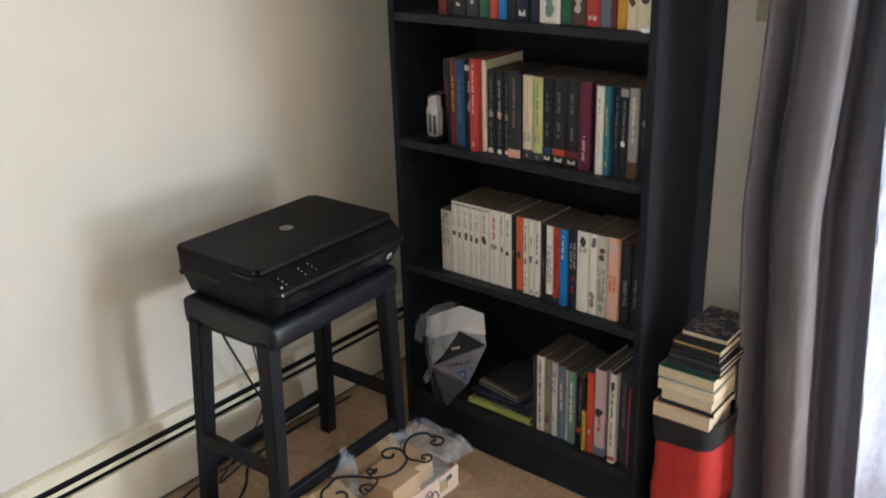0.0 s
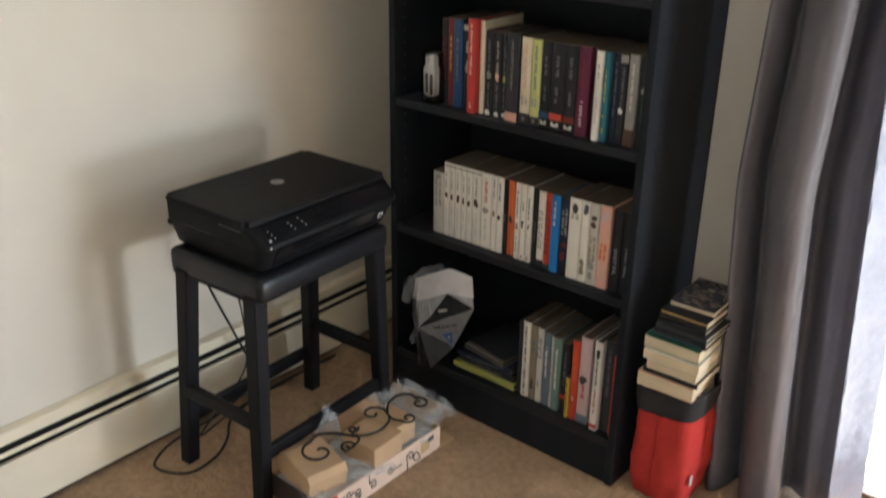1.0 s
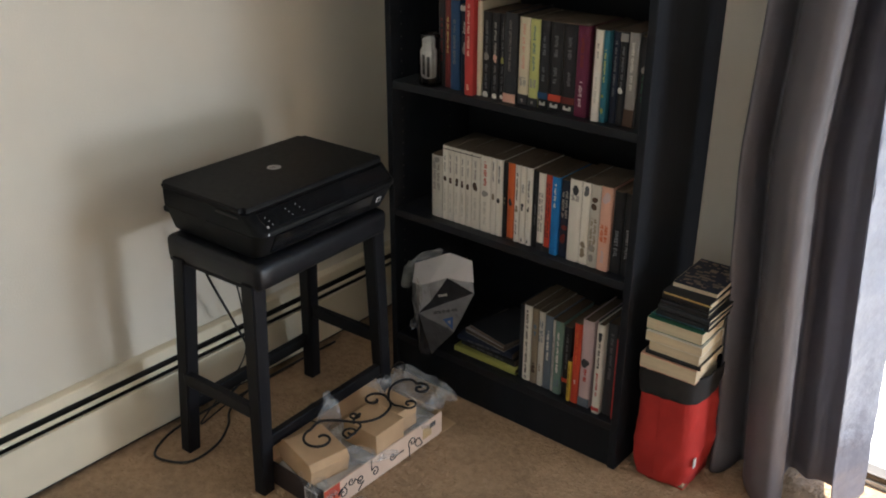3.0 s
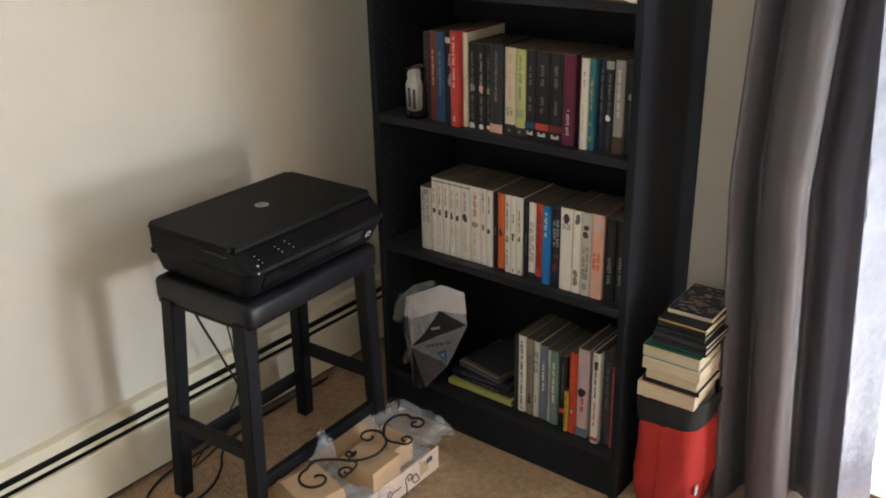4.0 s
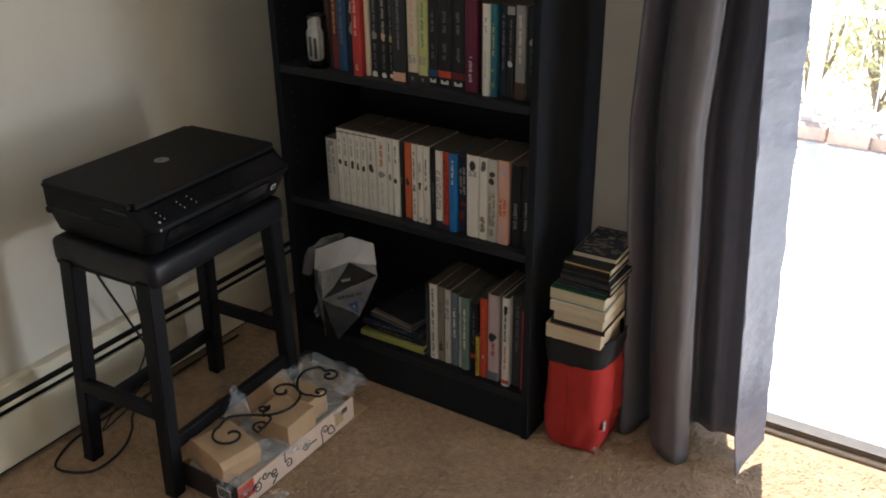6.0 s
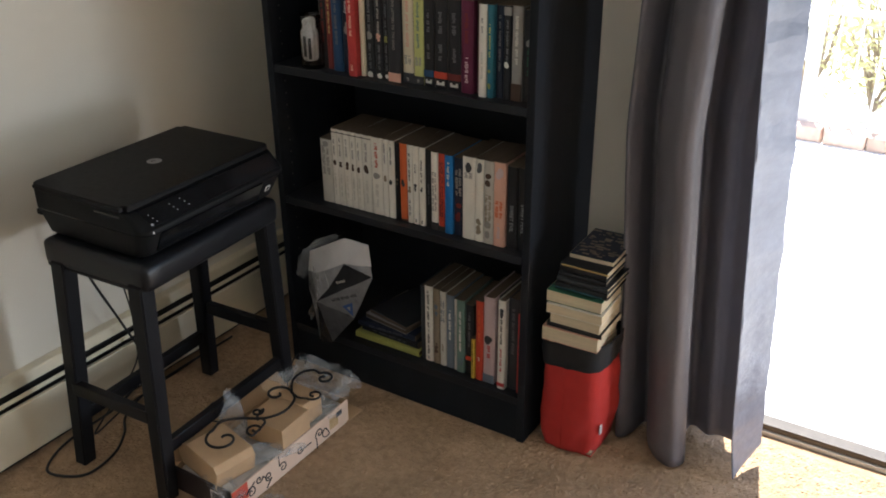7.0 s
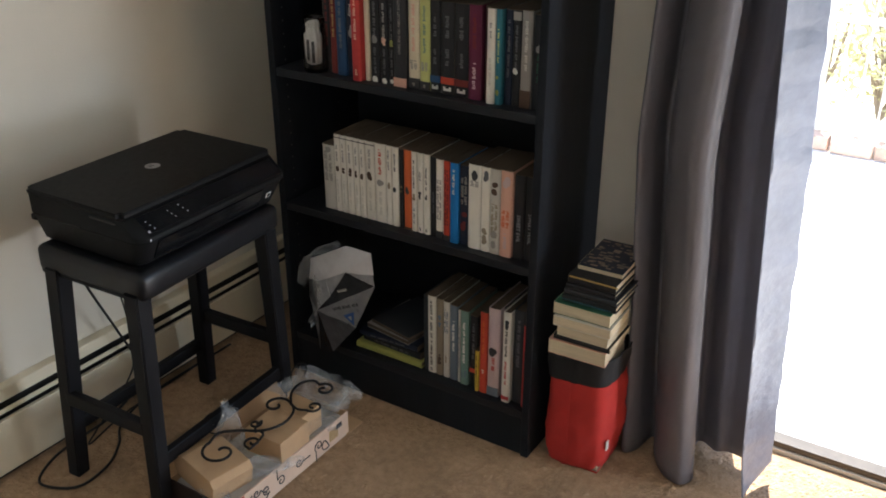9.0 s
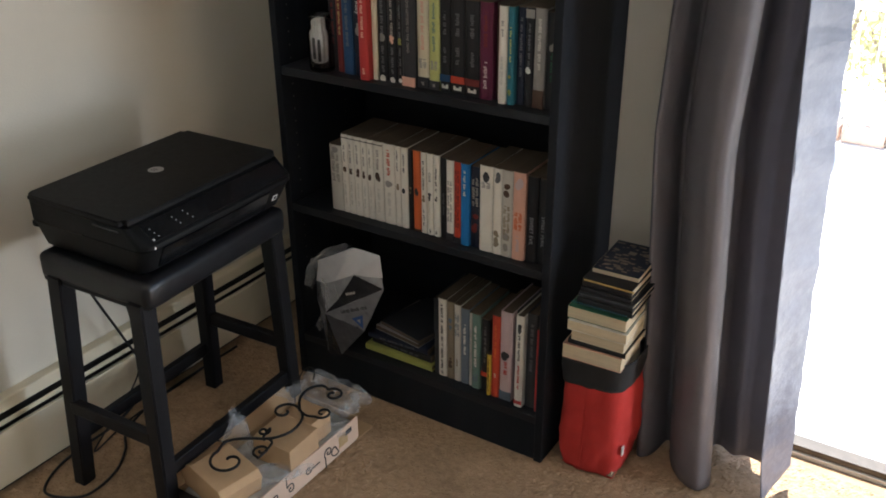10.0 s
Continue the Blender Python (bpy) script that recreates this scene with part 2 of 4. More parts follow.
# ---- sliding door ----
door = thing("door_1", pose(0, 0, 0), "bronze aluminium sliding door, slid open", "sliding door", "", "structure")
part("jamb", box(DX0, DX0 + 0.03, DY + 0.01, DY + 0.13, 0.0, DZ, 0.002, 1), FRAMEMETAL, door)
part("jamb", box(DX1 - 0.03, DX1, DY + 0.01, DY + 0.13, 0.0, DZ, 0.002, 1), FRAMEMETAL, door)
part("head", box(DX0 + 0.03, DX1 - 0.03, DY + 0.01, DY + 0.13, DZ - 0.04, DZ, 0.002, 1), FRAMEMETAL, door)
SILL = mat("pale_sill", (0.55, 0.54, 0.52), 0.4, metal=0.3, vary=0.1)
part("threshold", box(DX0 + 0.03, DX1 - 0.03, DY + 0.046, DY + 0.2, -0.1, 0.008, 0.002, 1), SILL, door, "pale metal door threshold")
bm = box(DX0 + 0.03, DX1 - 0.03, DY + 0.050, DY + 0.094, 0.008, 0.026, 0.003, 2)
part("track", bm, mat("track_bronze", (0.06, 0.048, 0.036), 0.5, metal=0.2, vary=0.3, scale=60, bump=0.5, bump_scale=50), door, "dark dented door track")
GLASS = bpy.data.materials.new("pane_glass")
GLASS.use_nodes = True
_g = GLASS.node_tree.nodes["Principled BSDF"]
_g.inputs["Transmission Weight"].default_value, _g.inputs["Roughness"].default_value, _g.inputs["IOR"].default_value = 1.0, 0.0, 1.45
panel = part("door_panel", add_box(add_box(add_box(box(2.42, 2.48, 0.13, 0.16, 0.03, DZ - 0.04), 3.51, 3.57, 0.13, 0.16, 0.03, DZ - 0.04), 2.48, 3.51, 0.13, 0.16, 0.03, 0.11), 2.48, 3.51, 0.13, 0.16, DZ - 0.1, DZ - 0.04), FRAMEMETAL, door)
pane = part("pane", box(2.48, 3.51, 0.143, 0.147, 0.11, DZ - 0.1), GLASS, panel)
pane.visible_shadow = False

# ---- baseboard heater ----
heater = thing("baseboard_heater", pose(WX, 0, 0), "cream enamelled baseboard heater with two long slots", "heater")
L0, L1 = SY + 0.3, BY - 0.004
D = 0.042
# near-black plate paints the shade seen through the two slots
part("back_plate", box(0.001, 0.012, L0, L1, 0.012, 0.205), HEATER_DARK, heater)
bm = box(0.001, 0.004, L0, L1, 0.205, 0.227)
add_box(bm, 0.004, D - 0.012, L0, L1, 0.2235, 0.2275, 0.0012, 1)
add_box(bm, D - 0.016, D - 0.011, L0, L1, 0.196, 0.2250, 0.001, 1)
part("hood", bm, HEATER, heater)
part("damper", box(D - 0.010, D - 0.006, L0, L1, 0.168, 0.180, 0.001, 1), HEATER, heater)
part("front_panel", add_box(box(D - 0.004, D, L0, L1, 0.014, 0.154, 0.0015, 1), D - 0.012, D - 0.004, L0, L1, 0.150, 0.153), HEATER, heater)
FIN = mat("fin_metal", (0.05, 0.048, 0.045), 0.5, metal=0.7)
part("element", tube([(0.024, L0, 0.1), (0.024, L1, 0.1)], 0.009, 10), FIN, heater, "dark heating pipe")
# added black strip stands for the shade under the front panel
part("toe_shade_strip", box(D - 0.02, D - 0.014, L0, L1, 0.0, 0.013), HEATER_DARK, heater, "dark strip for the shade in the gap under the front panel")
part("end_cap", box(0.001, D + 0.002, L0 - 0.03, L0, 0.0, 0.229, 0.002, 1), HEATER, heater)

# ---- bookcase ----
BX0, BX1, BF, BB = 0.14, 0.90, -0.29, 0.045
ZS = (0.130, 0.524, 0.884, 1.214, 1.53)
bookcase = thing("bookcase", pose(BX0, BF, 0), "tall black laminate bookcase with open shelves full of books", "bookcase")
W, DP, HT = BX1 - BX0, BB - BF, 1.83
part("side_panel", box(0, 0.020, 0, DP, 0, HT, 0.0012, 1), BLACKWOOD, bookcase)
part("side_panel", box(W - 0.020, W, 0, DP, 0, HT, 0.0012, 1), BLACKWOOD, bookcase)
part("back_panel", box(0.020, W - 0.020, DP - 0.006, DP, 0.02, HT - 0.02), SHELFWOOD, bookcase)
part("top", box(0.020, W - 0.020, 0, DP - 0.006, HT - 0.022, HT, 0.001, 1), SHELFWOOD, bookcase)
part("plinth", box(0.020, W - 0.020, 0.006, 0.022, 0.0, ZS[0] - 0.020, 0.001, 1), BLACKWOOD, bookcase)
for i, z in enumerate(ZS):
    part("shelf", box(0.0205, W - 0.0205, 0.002, DP - 0.007, z - 0.020, z, 0.001, 1), SHELFWOOD, bookcase)
bm = bmesh.new()
for z in range(9, 50):
    for yy in (0.04, 0.24):
        add_box(bm, 0.0199, 0.0206, yy - 0.002, yy + 0.002, z * 0.032 - 0.002, z * 0.032 + 0.002)
tagged(part("pin_hole", bm, mat("pin_hole_dark", (0.06, 0.058, 0.055), 0.6, bump=0), bookcase, "rows of small shelf pin holes"), kind="stuff")

# ---- books ----
COVER = dict(
    white=(0.74, 0.70, 0.62), cream=(0.66, 0.58, 0.42), pale=(0.55, 0.52, 0.46), black=(0.018, 0.018, 0.020), navy=(0.012, 0.018, 0.038),
    blue=(0.02, 0.07, 0.16), bright_blue=(0.015, 0.18, 0.48), red=(0.44, 0.042, 0.040), scarlet=(0.50, 0.06, 0.03), dark_red=(0.16, 0.025, 0.02),
    orange=(0.60, 0.13, 0.04), brown=(0.08, 0.045, 0.03), lime=(0.52, 0.54, 0.20), magenta=(0.115, 0.016, 0.048), teal=(0.035, 0.17, 0.22),
    green=(0.03, 0.12, 0.07), pink=(0.70, 0.40, 0.30), rose=(0.55, 0.42, 0.42), sage=(0.15, 0.24, 0.20), slate=(0.13, 0.16, 0.20),
    grey=(0.30, 0.28, 0.26), yellow=(0.55, 0.38, 0.05), olive=(0.32, 0.32, 0.09), taupe=(0.25, 0.20, 0.14), steel=(0.035, 0.037, 0.042), amber=(0.55, 0.30, 0.03))
_covers = {}


def cover_mat(c):
    if c not in _covers:
        _covers[c] = mat("cover_" + c, COVER[c], 0.42, spec=0.3, vary=0.10, scale=70, bump=0.08, bump_scale=300, rand=0.06, stretch=(1, 1, 0.3))
    return _covers[c]


# shelf pages: brown, darkened further to offset light from above; bag pages stay cream
DARKENED_PAGES = mat("darkened_page_edges", (0.105, 0.074, 0.048), 0.9, vary=0.14, scale=260, bump=0.5, bump_scale=900, rand=0.12, stretch=(6, 0.3, 0.3))
CREAM_PAGES = mat("cream_page_edges", (0.62, 0.52, 0.36), 0.9, vary=0.12, scale=260, bump=0.5, bump_scale=900, rand=0.1, stretch=(6, 0.3, 0.3))
INKS = {"ink": mat("ink_dark", (0.03, 0.03, 0.035), 0.5, bump=0), "light": mat("ink_light", (0.72, 0.70, 0.64), 0.5, bump=0),
        "silver": mat("ink_silver", (0.36, 0.37, 0.40), 0.5, bump=0),
        "gold": mat("ink_gold", (0.45, 0.30, 0.10), 0.4, bump=0), "dim": mat("ink_dim", (0.11, 0.11, 0.12), 0.5, bump=0)}
for c in COVER:
    INKS[c] = cover_mat(c)


def lettering(text, size, material, parent, m, name="title"):
    """Built-in font lettering as a thin mesh under parent."""
    cu = bpy.data.curves.new("lettering", "FONT")
    cu.body, cu.size, cu.align_x, cu.align_y, cu.extrude = text, size, "CENTER", "CENTER", 0.0002
    o = bpy.data.objects.new("lettering", cu)
    scene.collection.objects.link(o)
    bpy.context.view_layer.update()
    me = bpy.data.meshes.new_from_object(o.evaluated_get(bpy.context.evaluated_depsgraph_get()))
    bpy.data.objects.remove(o)
    me.materials.clear()
    me.materials.append(material)
    ob = new(name, me)
    ob.parent = parent
    ob.matrix_basis = m
    return ob


DOWN = Matrix.Rotation(radians(90), 4, "Y") @ Matrix.Rotation(radians(90), 4, "X")


def bars(bm, x0, x1, z0, z1, rng, lines=1):
    """Unreadable writing: small bars in word groups, running along the spine."""
    w = (x1 - x0) / lines
    for k in range(lines):
        z, left = z0, rng.randint(3, 8)
        while z < z1:
            n = rng.uniform(0.0016, 0.0042)
            a, e = x0 + k * w + w * rng.choice((0.1, 0.1, 0.3)), x0 + (k + 1) * w - w * rng.choice((0.1, 0.1, 0.25))
            bm.faces.new([bm.verts.new(p) for p in ((a, -0.0004, z), (e, -0.0004, z), (e, -0.0004, min(z + n, z1)), (a, -0.0004, min(z + n, z1)))])
            z += n + rng.uniform(0.0008, 0.0014)
            left -= 1
            if left == 0:
                z, left = z + rng.uniform(0.003, 0.006), rng.randint(3, 8)


def book(m, w, h, d, color, style, seed, kind="paperback", group="books on the shelves", where="standing in the black bookcase"):
    """A book with its spine towards -y, standing on its tail at m. style: list of (what, z from, z to, ink)."""
    rng = random.Random(seed)
    t = thing("book", m, f"{color.replace('_', ' ')} {kind} {where}", "book", group)
    c = cover_mat(color)
    th = 0.0022 if kind == "hardback" else 0.0009
    ins = 0.003 if kind == "hardback" else 0.0008
    bm = bmesh.new()
    # the spine is slightly rounded
    prof = [(-w / 2, 0.0035), (-w / 2 + w * 0.12, 0.0010), (-w * 0.18, 0.0), (w * 0.18, 0.0), (w / 2 - w * 0.12, 0.0010), (w / 2, 0.0035)]
    for (xa, ya), (xb, yb) in zip(prof, prof[1:]):
        vs = [bm.verts.new(p) for p in ((xa, ya, 0), (xb, yb, 0), (xb, yb, h), (xa, ya, h), (xa, ya + th, 0), (xb, yb + th, 0), (xb, yb + th, h), (xa, ya + th, h))]
        for f in ((0, 1, 2, 3), (5, 4, 7, 6), (3, 2, 6, 7), (1, 0, 4, 5)):
            bm.faces.new([vs[i] for i in f])
    add_box(bm, -w / 2, -w / 2 + th, 0.0035, d, 0, h)
    add_box(bm, w / 2 - th, w / 2, 0.0035, d, 0, h)
    bmesh.ops.remove_doubles(bm, verts=bm.verts[:], dist=0.00001)
    part("cover", bm, c, t)
    # the page block dips towards the middle of its top
    if kind == "hardback":
        block = box(-w / 2 + th, w / 2 - th, 0.003, d - ins * 1.5, ins, h - ins - 0.0006 * rng.random())
    else:
        block = box(-w / 2 + 0.0003, w / 2 - 0.0003, 0.0032, d - ins * 1.5, ins, h + 0.0008 + 0.0008 * rng.random())
    part("page_block", block, CREAM_PAGES if "bag" in group else DARKENED_PAGES, t)
    flat = w * 0.36
    for what, a, b, ink in style:
        if what == "band":
            part("band", box(-w / 2 + 0.0004, w / 2 - 0.0004, -0.0003, 0.003, h * a, h * b), INKS[ink], t)
        elif what == "bars":
            bm = bmesh.new()
            bars(bm, -flat * 0.5, flat * 0.5, h * a, h * b, rng)
            tagged(part("title", bm, INKS[ink], t), kind="stuff")
        elif what == "bars2":
            bm = bmesh.new()
            bars(bm, -flat, flat, h * a, h * b, rng, 2)
            tagged(part("title", bm, INKS[ink], t), kind="stuff")
        elif what == "spot":
            bm = bmesh.new()
            for _ in range(5):
                s = flat * rng.uniform(0.4, 0.8)
                cx, cz = rng.uniform(-0.3, 0.3) * flat, h * rng.uniform(a, b)
                tmp = bmesh.ops.create_circle(bm, cap_ends=True, segments=9, radius=s, matrix=pose(cx, -0.0004 - 0.00003 * _, cz, 90) @ Matrix.Diagonal((1, rng.uniform(0.6, 1.5), 1, 1)))
            tagged(part("picture", bm, INKS[ink], t), kind="stuff")
        elif what == "emblem":
            bm = box(-flat * 0.8, flat * 0.8, -0.0004, 0.001, h * a, h * a + (h * b - h * a) * 0.6)
            add_box(bm, -flat * 0.8, -flat * 0.35, -0.0004, 0.001, h * a, h * b)
            add_box(bm, flat * 0.35, flat * 0.8, -0.0004, 0.001, h * a, h * b)
            part("emblem", bm, INKS[ink], t)
        elif what.startswith("text:"):
            lettering(what[5:], min(w * 0.48, (b - a) * h / (0.62 * len(what[5:]))), INKS[ink], t, Matrix.Translation((0, -0.0005, h * (a + b) / 2)) @ DOWN)
    return t


def shelf_row(z, x, y, rows, seed, lean=0.0):
    """Books side by side from x. rows: (colour, thickness, height, depth, set back, style, kind)."""
    rng = random.Random(seed)
    for i, (color, w, h, d, back, style, kind) in enumerate(rows):
        book(pose(x + w / 2, y + back, z + 0.0004, 0, lean, rng.uniform(-0.6, 0.6)), w - 0.0008, h, d, color, style, seed * 100 + i, kind)
        x += w


P, HB = "paperback", "hardback"
white_series = [("bars", 0.66, 0.90, "grey"), ("spot", 0.52, 0.58, "brown"), ("bars", 0.12, 0.42, "pale"), ("band", 0.955, 0.965, "ink")]
plain_white = [("bars", 0.55, 0.9, "ink"), ("bars", 0.1, 0.3, "dim"), ("spot", 0.40, 0.47, "taupe")]
black_set = [("bars", 0.62, 0.86, "dim"), ("bars", 0.32, 0.5, "dim"), ("emblem", 0.04, 0.085, "light")]
# top row, only the feet of these books come into view
shelf_row(ZS[3], 0.285, -0.262, [
    ("dark_red", 0.026, 0.21, 0.14, 0.0, [("bars", 0.3, 0.8, "gold")], P), ("black", 0.018, 0.20, 0.14, 0.004, [("bars", 0.2, 0.7, "dim")], P),
    ("black", 0.043, 0.235, 0.15, 0.0, [("bars", 0.3, 0.8, "dim"), ("bars", 0.10, 0.13, "light")], HB), ("steel", 0.042, 0.235, 0.15, 0.0, [("bars", 0.3, 0.8, "light"), ("bars", 0.13, 0.16, "light")], HB),
    ("green", 0.030, 0.21, 0.14, 0.0, [("bars", 0.3, 0.8, "gold")], P), ("scarlet", 0.025, 0.21, 0.14, 0.0, [("bars", 0.3, 0.8, "light")], P),
    ("bright_blue", 0.025, 0.21, 0.14, 0.0, [("bars", 0.3, 0.8, "light")], P), ("black", 0.029, 0.21, 0.14, 0.003, [("bars", 0.3, 0.8, "dim")], P),
    ("navy", 0.033, 0.22, 0.14, 0.0, [("bars", 0.3, 0.8, "light"), ("emblem", 0.05, 0.11, "light")], HB), ("navy", 0.033, 0.215, 0.14, 0.003, [("bars", 0.3, 0.8, "gold")], P),
    ("white", 0.054, 0.235, 0.15, -0.004, [("spot", 0.08, 0.3, "sage"), ("spot", 0.3, 0.5, "rose"), ("bars2", 0.55, 0.9, "teal")], HB),
    ("green", 0.030, 0.235, 0.15, 0.0, [("bars", 0.3, 0.8, "gold")], HB), ("brown", 0.036, 0.235, 0.15, 0.0, [("spot", 0.10, 0.32, "pale"), ("bars", 0.5, 0.9, "light")], HB),
    ("red", 0.035, 0.235, 0.15, 0.0, [("bars", 0.4, 0.9, "light"), ("bars2", 0.06, 0.10, "light")], HB), ("slate", 0.029, 0.235, 0.15, 0.0, [("bars", 0.15, 0.8, "dim")], HB),
    ("dark_red", 0.013, 0.20, 0.14, 0.0, [], P), ("amber", 0.024, 0.21, 0.14, 0.0, [("bars", 0.4, 0.9, "ink")], P), ("cream", 0.026, 0.20, 0.14, 0.0, [("spot", 0.25, 0.3, "brown")], P),
    ("cream", 0.040, 0.21, 0.15, -0.006, [("spot", 0.3, 0.36, "brown")], P)], 1)
# second row, beside the glass bottle
shelf_row(ZS[2], 0.283, -0.258, [
    ("black", 0.024, 0.215, 0.14, 0.01, [("bars", 0.3, 0.8, "dark_red")], P), ("dark_red", 0.022, 0.221, 0.14, 0.006, [("bars", 0.4, 0.8, "gold")], P),
    ("blue", 0.030, 0.22, 0.14, 0.0, [("bars", 0.3, 0.8, "slate")], P), ("navy", 0.031, 0.212, 0.14, 0.003, [("text:Ruby", 0.62, 0.86, "light"), ("spot", 0.48, 0.56, "grey"), ("band", 0.93, 0.99, "pale")], P),
    ("red", 0.026, 0.232, 0.16, -0.02, [("bars", 0.42, 0.95, "pink"), ("bars", 0.06, 0.12, "pink")], P), ("cream", 0.014, 0.228, 0.16, -0.004, [], P),
    ("black", 0.027, 0.205, 0.14, 0.0, [("bars", 0.5, 0.9, "dim"), ("spot", 0.45, 0.50, "grey"), ("bars", 0.1, 0.4, "dim"), ("spot", 0.02, 0.04, "light")], P),
    ("black", 0.025, 0.205, 0.14, 0.0, [("bars", 0.5, 0.9, "grey"), ("spot", 0.44, 0.51, "pink"), ("bars", 0.1, 0.4, "dim"), ("spot", 0.02, 0.04, "light")], P),
    ("black", 0.018, 0.205, 0.14, 0.0, [("bars", 0.5, 0.9, "dim"), ("spot", 0.44, 0.50, "olive"), ("bars", 0.1, 0.4, "dim"), ("spot", 0.02, 0.04, "light")], P),
    ("steel", 0.036, 0.212, 0.15, -0.008, [("text:LOVE LETTERS TO THE DEAD", 0.32, 0.96, "grey"), ("band", 0.0, 0.10, "pink")], HB),
    ("cream", 0.031, 0.205, 0.14, 0.0, [("bars", 0.42, 0.94, "pink"), ("bars2", 0.22, 0.32, "grey"), ("band", 0.0, 0.12, "ink"), ("bars", 0.03, 0.07, "grey")], P),
    ("lime", 0.028, 0.204, 0.14, 0.0, [("bars", 0.42, 0.94, "sage"), ("bars2", 0.22, 0.32, "grey"), ("band", 0.0, 0.10, "ink"), ("bars", 0.03, 0.07, "grey")], P),
    ("black", 0.028, 0.204, 0.14, 0.0, black_set + [("band", 0.115, 0.19, "blue")], P), ("black", 0.036, 0.204, 0.14, 0.0, black_set + [("band", 0.115, 0.19, "scarlet")], P),
    ("black", 0.037, 0.204, 0.14, 0.0, black_set + [("band", 0.115, 0.19, "dark_red")], P), ("magenta", 0.032, 0.206, 0.14, -0.003, [("bars", 0.12, 0.4, "rose"), ("bars", 0.55, 0.9, "dark_red")], P),
    ("brown", 0.017, 0.203, 0.14, 0.012, [], P), ("white", 0.020, 0.204, 0.14, -0.01, [("bars", 0.7, 0.86, "grey"), ("bars", 0.2, 0.5, "pale")], P),
    ("teal", 0.016, 0.204, 0.14, -0.008, [("bars", 0.45, 0.80, "lime"), ("spot", 0.1, 0.32, "olive")], P), ("navy", 0.021, 0.203, 0.14, 0.004, [("bars", 0.3, 0.9, "dim")], P),
    ("black", 0.020, 0.205, 0.14, 0.0, [("band", 0.90, 0.985, "grey"), ("bars", 0.4, 0.85, "dim"), ("spot", 0.33, 0.40, "light")], P),
    ("grey", 0.026, 0.206, 0.14, 0.0, [("bars", 0.4, 0.9, "pale"), ("band", 0.0, 0.19, "brown")], P), ("black", 0.030, 0.20, 0.14, 0.004, [("bars", 0.3, 0.6, "green"), ("spot", 0.64, 0.67, "grey")], P)], 2)
# third row of mostly white paperbacks
shelf_row(ZS[1], 0.267, -0.258, [
    ("pale", 0.038, 0.174, 0.11, 0.0, [("bars2", 0.45, 0.9, "grey"), ("spot", 0.9, 0.95, "grey")], P)] + [
    ("white", w, 0.207, 0.14, 0.0, white_series, P) for w in (0.019, 0.019, 0.022, 0.018, 0.019, 0.029)] + [
    ("white", 0.034, 0.207, 0.14, 0.0, [("bars", 0.62, 0.93, "scarlet"), ("spot", 0.48, 0.58, "grey"), ("bars", 0.1, 0.4, "pale")], P),
    ("white", 0.017, 0.207, 0.14, 0.0, [("bars", 0.7, 0.95, "dim"), ("spot", 0.48, 0.54, "taupe")], P), ("white", 0.020, 0.207, 0.14, 0.0, [("bars", 0.7, 0.95, "dim"), ("spot", 0.46, 0.54, "steel")], P),
    ("black", 0.015, 0.204, 0.14, 0.001, [("spot", 0.45, 0.55, "taupe")], P), ("orange", 0.022, 0.206, 0.14, 0.0, [("spot", 0.46, 0.55, "ink"), ("band", 0.0, 0.03, "brown")], P),
    ("white", 0.017, 0.206, 0.14, 0.0, plain_white, P), ("white", 0.018, 0.206, 0.14, 0.0, [("text:GONE", 0.60, 0.84, "ink"), ("spot", 0.44, 0.52, "ink"), ("bars", 0.03, 0.07, "ink")], P),
    ("white", 0.018, 0.206, 0.14, 0.0, [("bars", 0.56, 0.84, "ink"), ("spot", 0.44, 0.52, "ink"), ("bars", 0.03, 0.07, "ink")], P), ("black", 0.020, 0.203, 0.14, 0.002, [("bars", 0.3, 0.6, "dim")], P),
    ("white", 0.021, 0.203, 0.14, -0.004, [("bars2", 0.25, 0.75, "grey"), ("band", 0.0, 0.10, "ink")], P), ("scarlet", 0.019, 0.203, 0.14, -0.004, [("bars2", 0.2, 0.9, "dark_red"), ("band", 0.0, 0.07, "ink")], P),
    ("bright_blue", 0.023, 0.203, 0.14, -0.006, [("bars", 0.62, 0.92, "light")], P), ("navy", 0.027, 0.200, 0.14, 0.0, [("bars2", 0.52, 0.88, "grey"), ("spot", 0.2, 0.4, "dark_red")], P),
    ("white", 0.035, 0.210, 0.14, -0.006, [("spot", 0.86, 0.93, "ink"), ("bars2", 0.75, 0.82, "grey")], P), ("white", 0.023, 0.210, 0.14, -0.006, [("spot", 0.85, 0.93, "dim"), ("spot", 0.06, 0.26, "taupe")], P),
    ("pale", 0.027, 0.210, 0.14, -0.006, [("spot", 0.72, 0.84, "brown"), ("bars2", 0.2, 0.6, "taupe"), ("spot", 0.1, 0.25, "grey")], P),
    ("pink", 0.031, 0.212, 0.14, -0.006, [("bars2", 0.35, 0.55, "orange"), ("bars", 0.1, 0.28, "rose"), ("spot", 0.84, 0.9, "rose")], P),
    ("black", 0.028, 0.205, 0.14, 0.002, [("text:SWEET EVIL", 0.14, 0.60, "silver")], P), ("black", 0.028, 0.205, 0.14, 0.004, [("text:SWEET PERIL", 0.14, 0.64, "silver")], P)], 3)
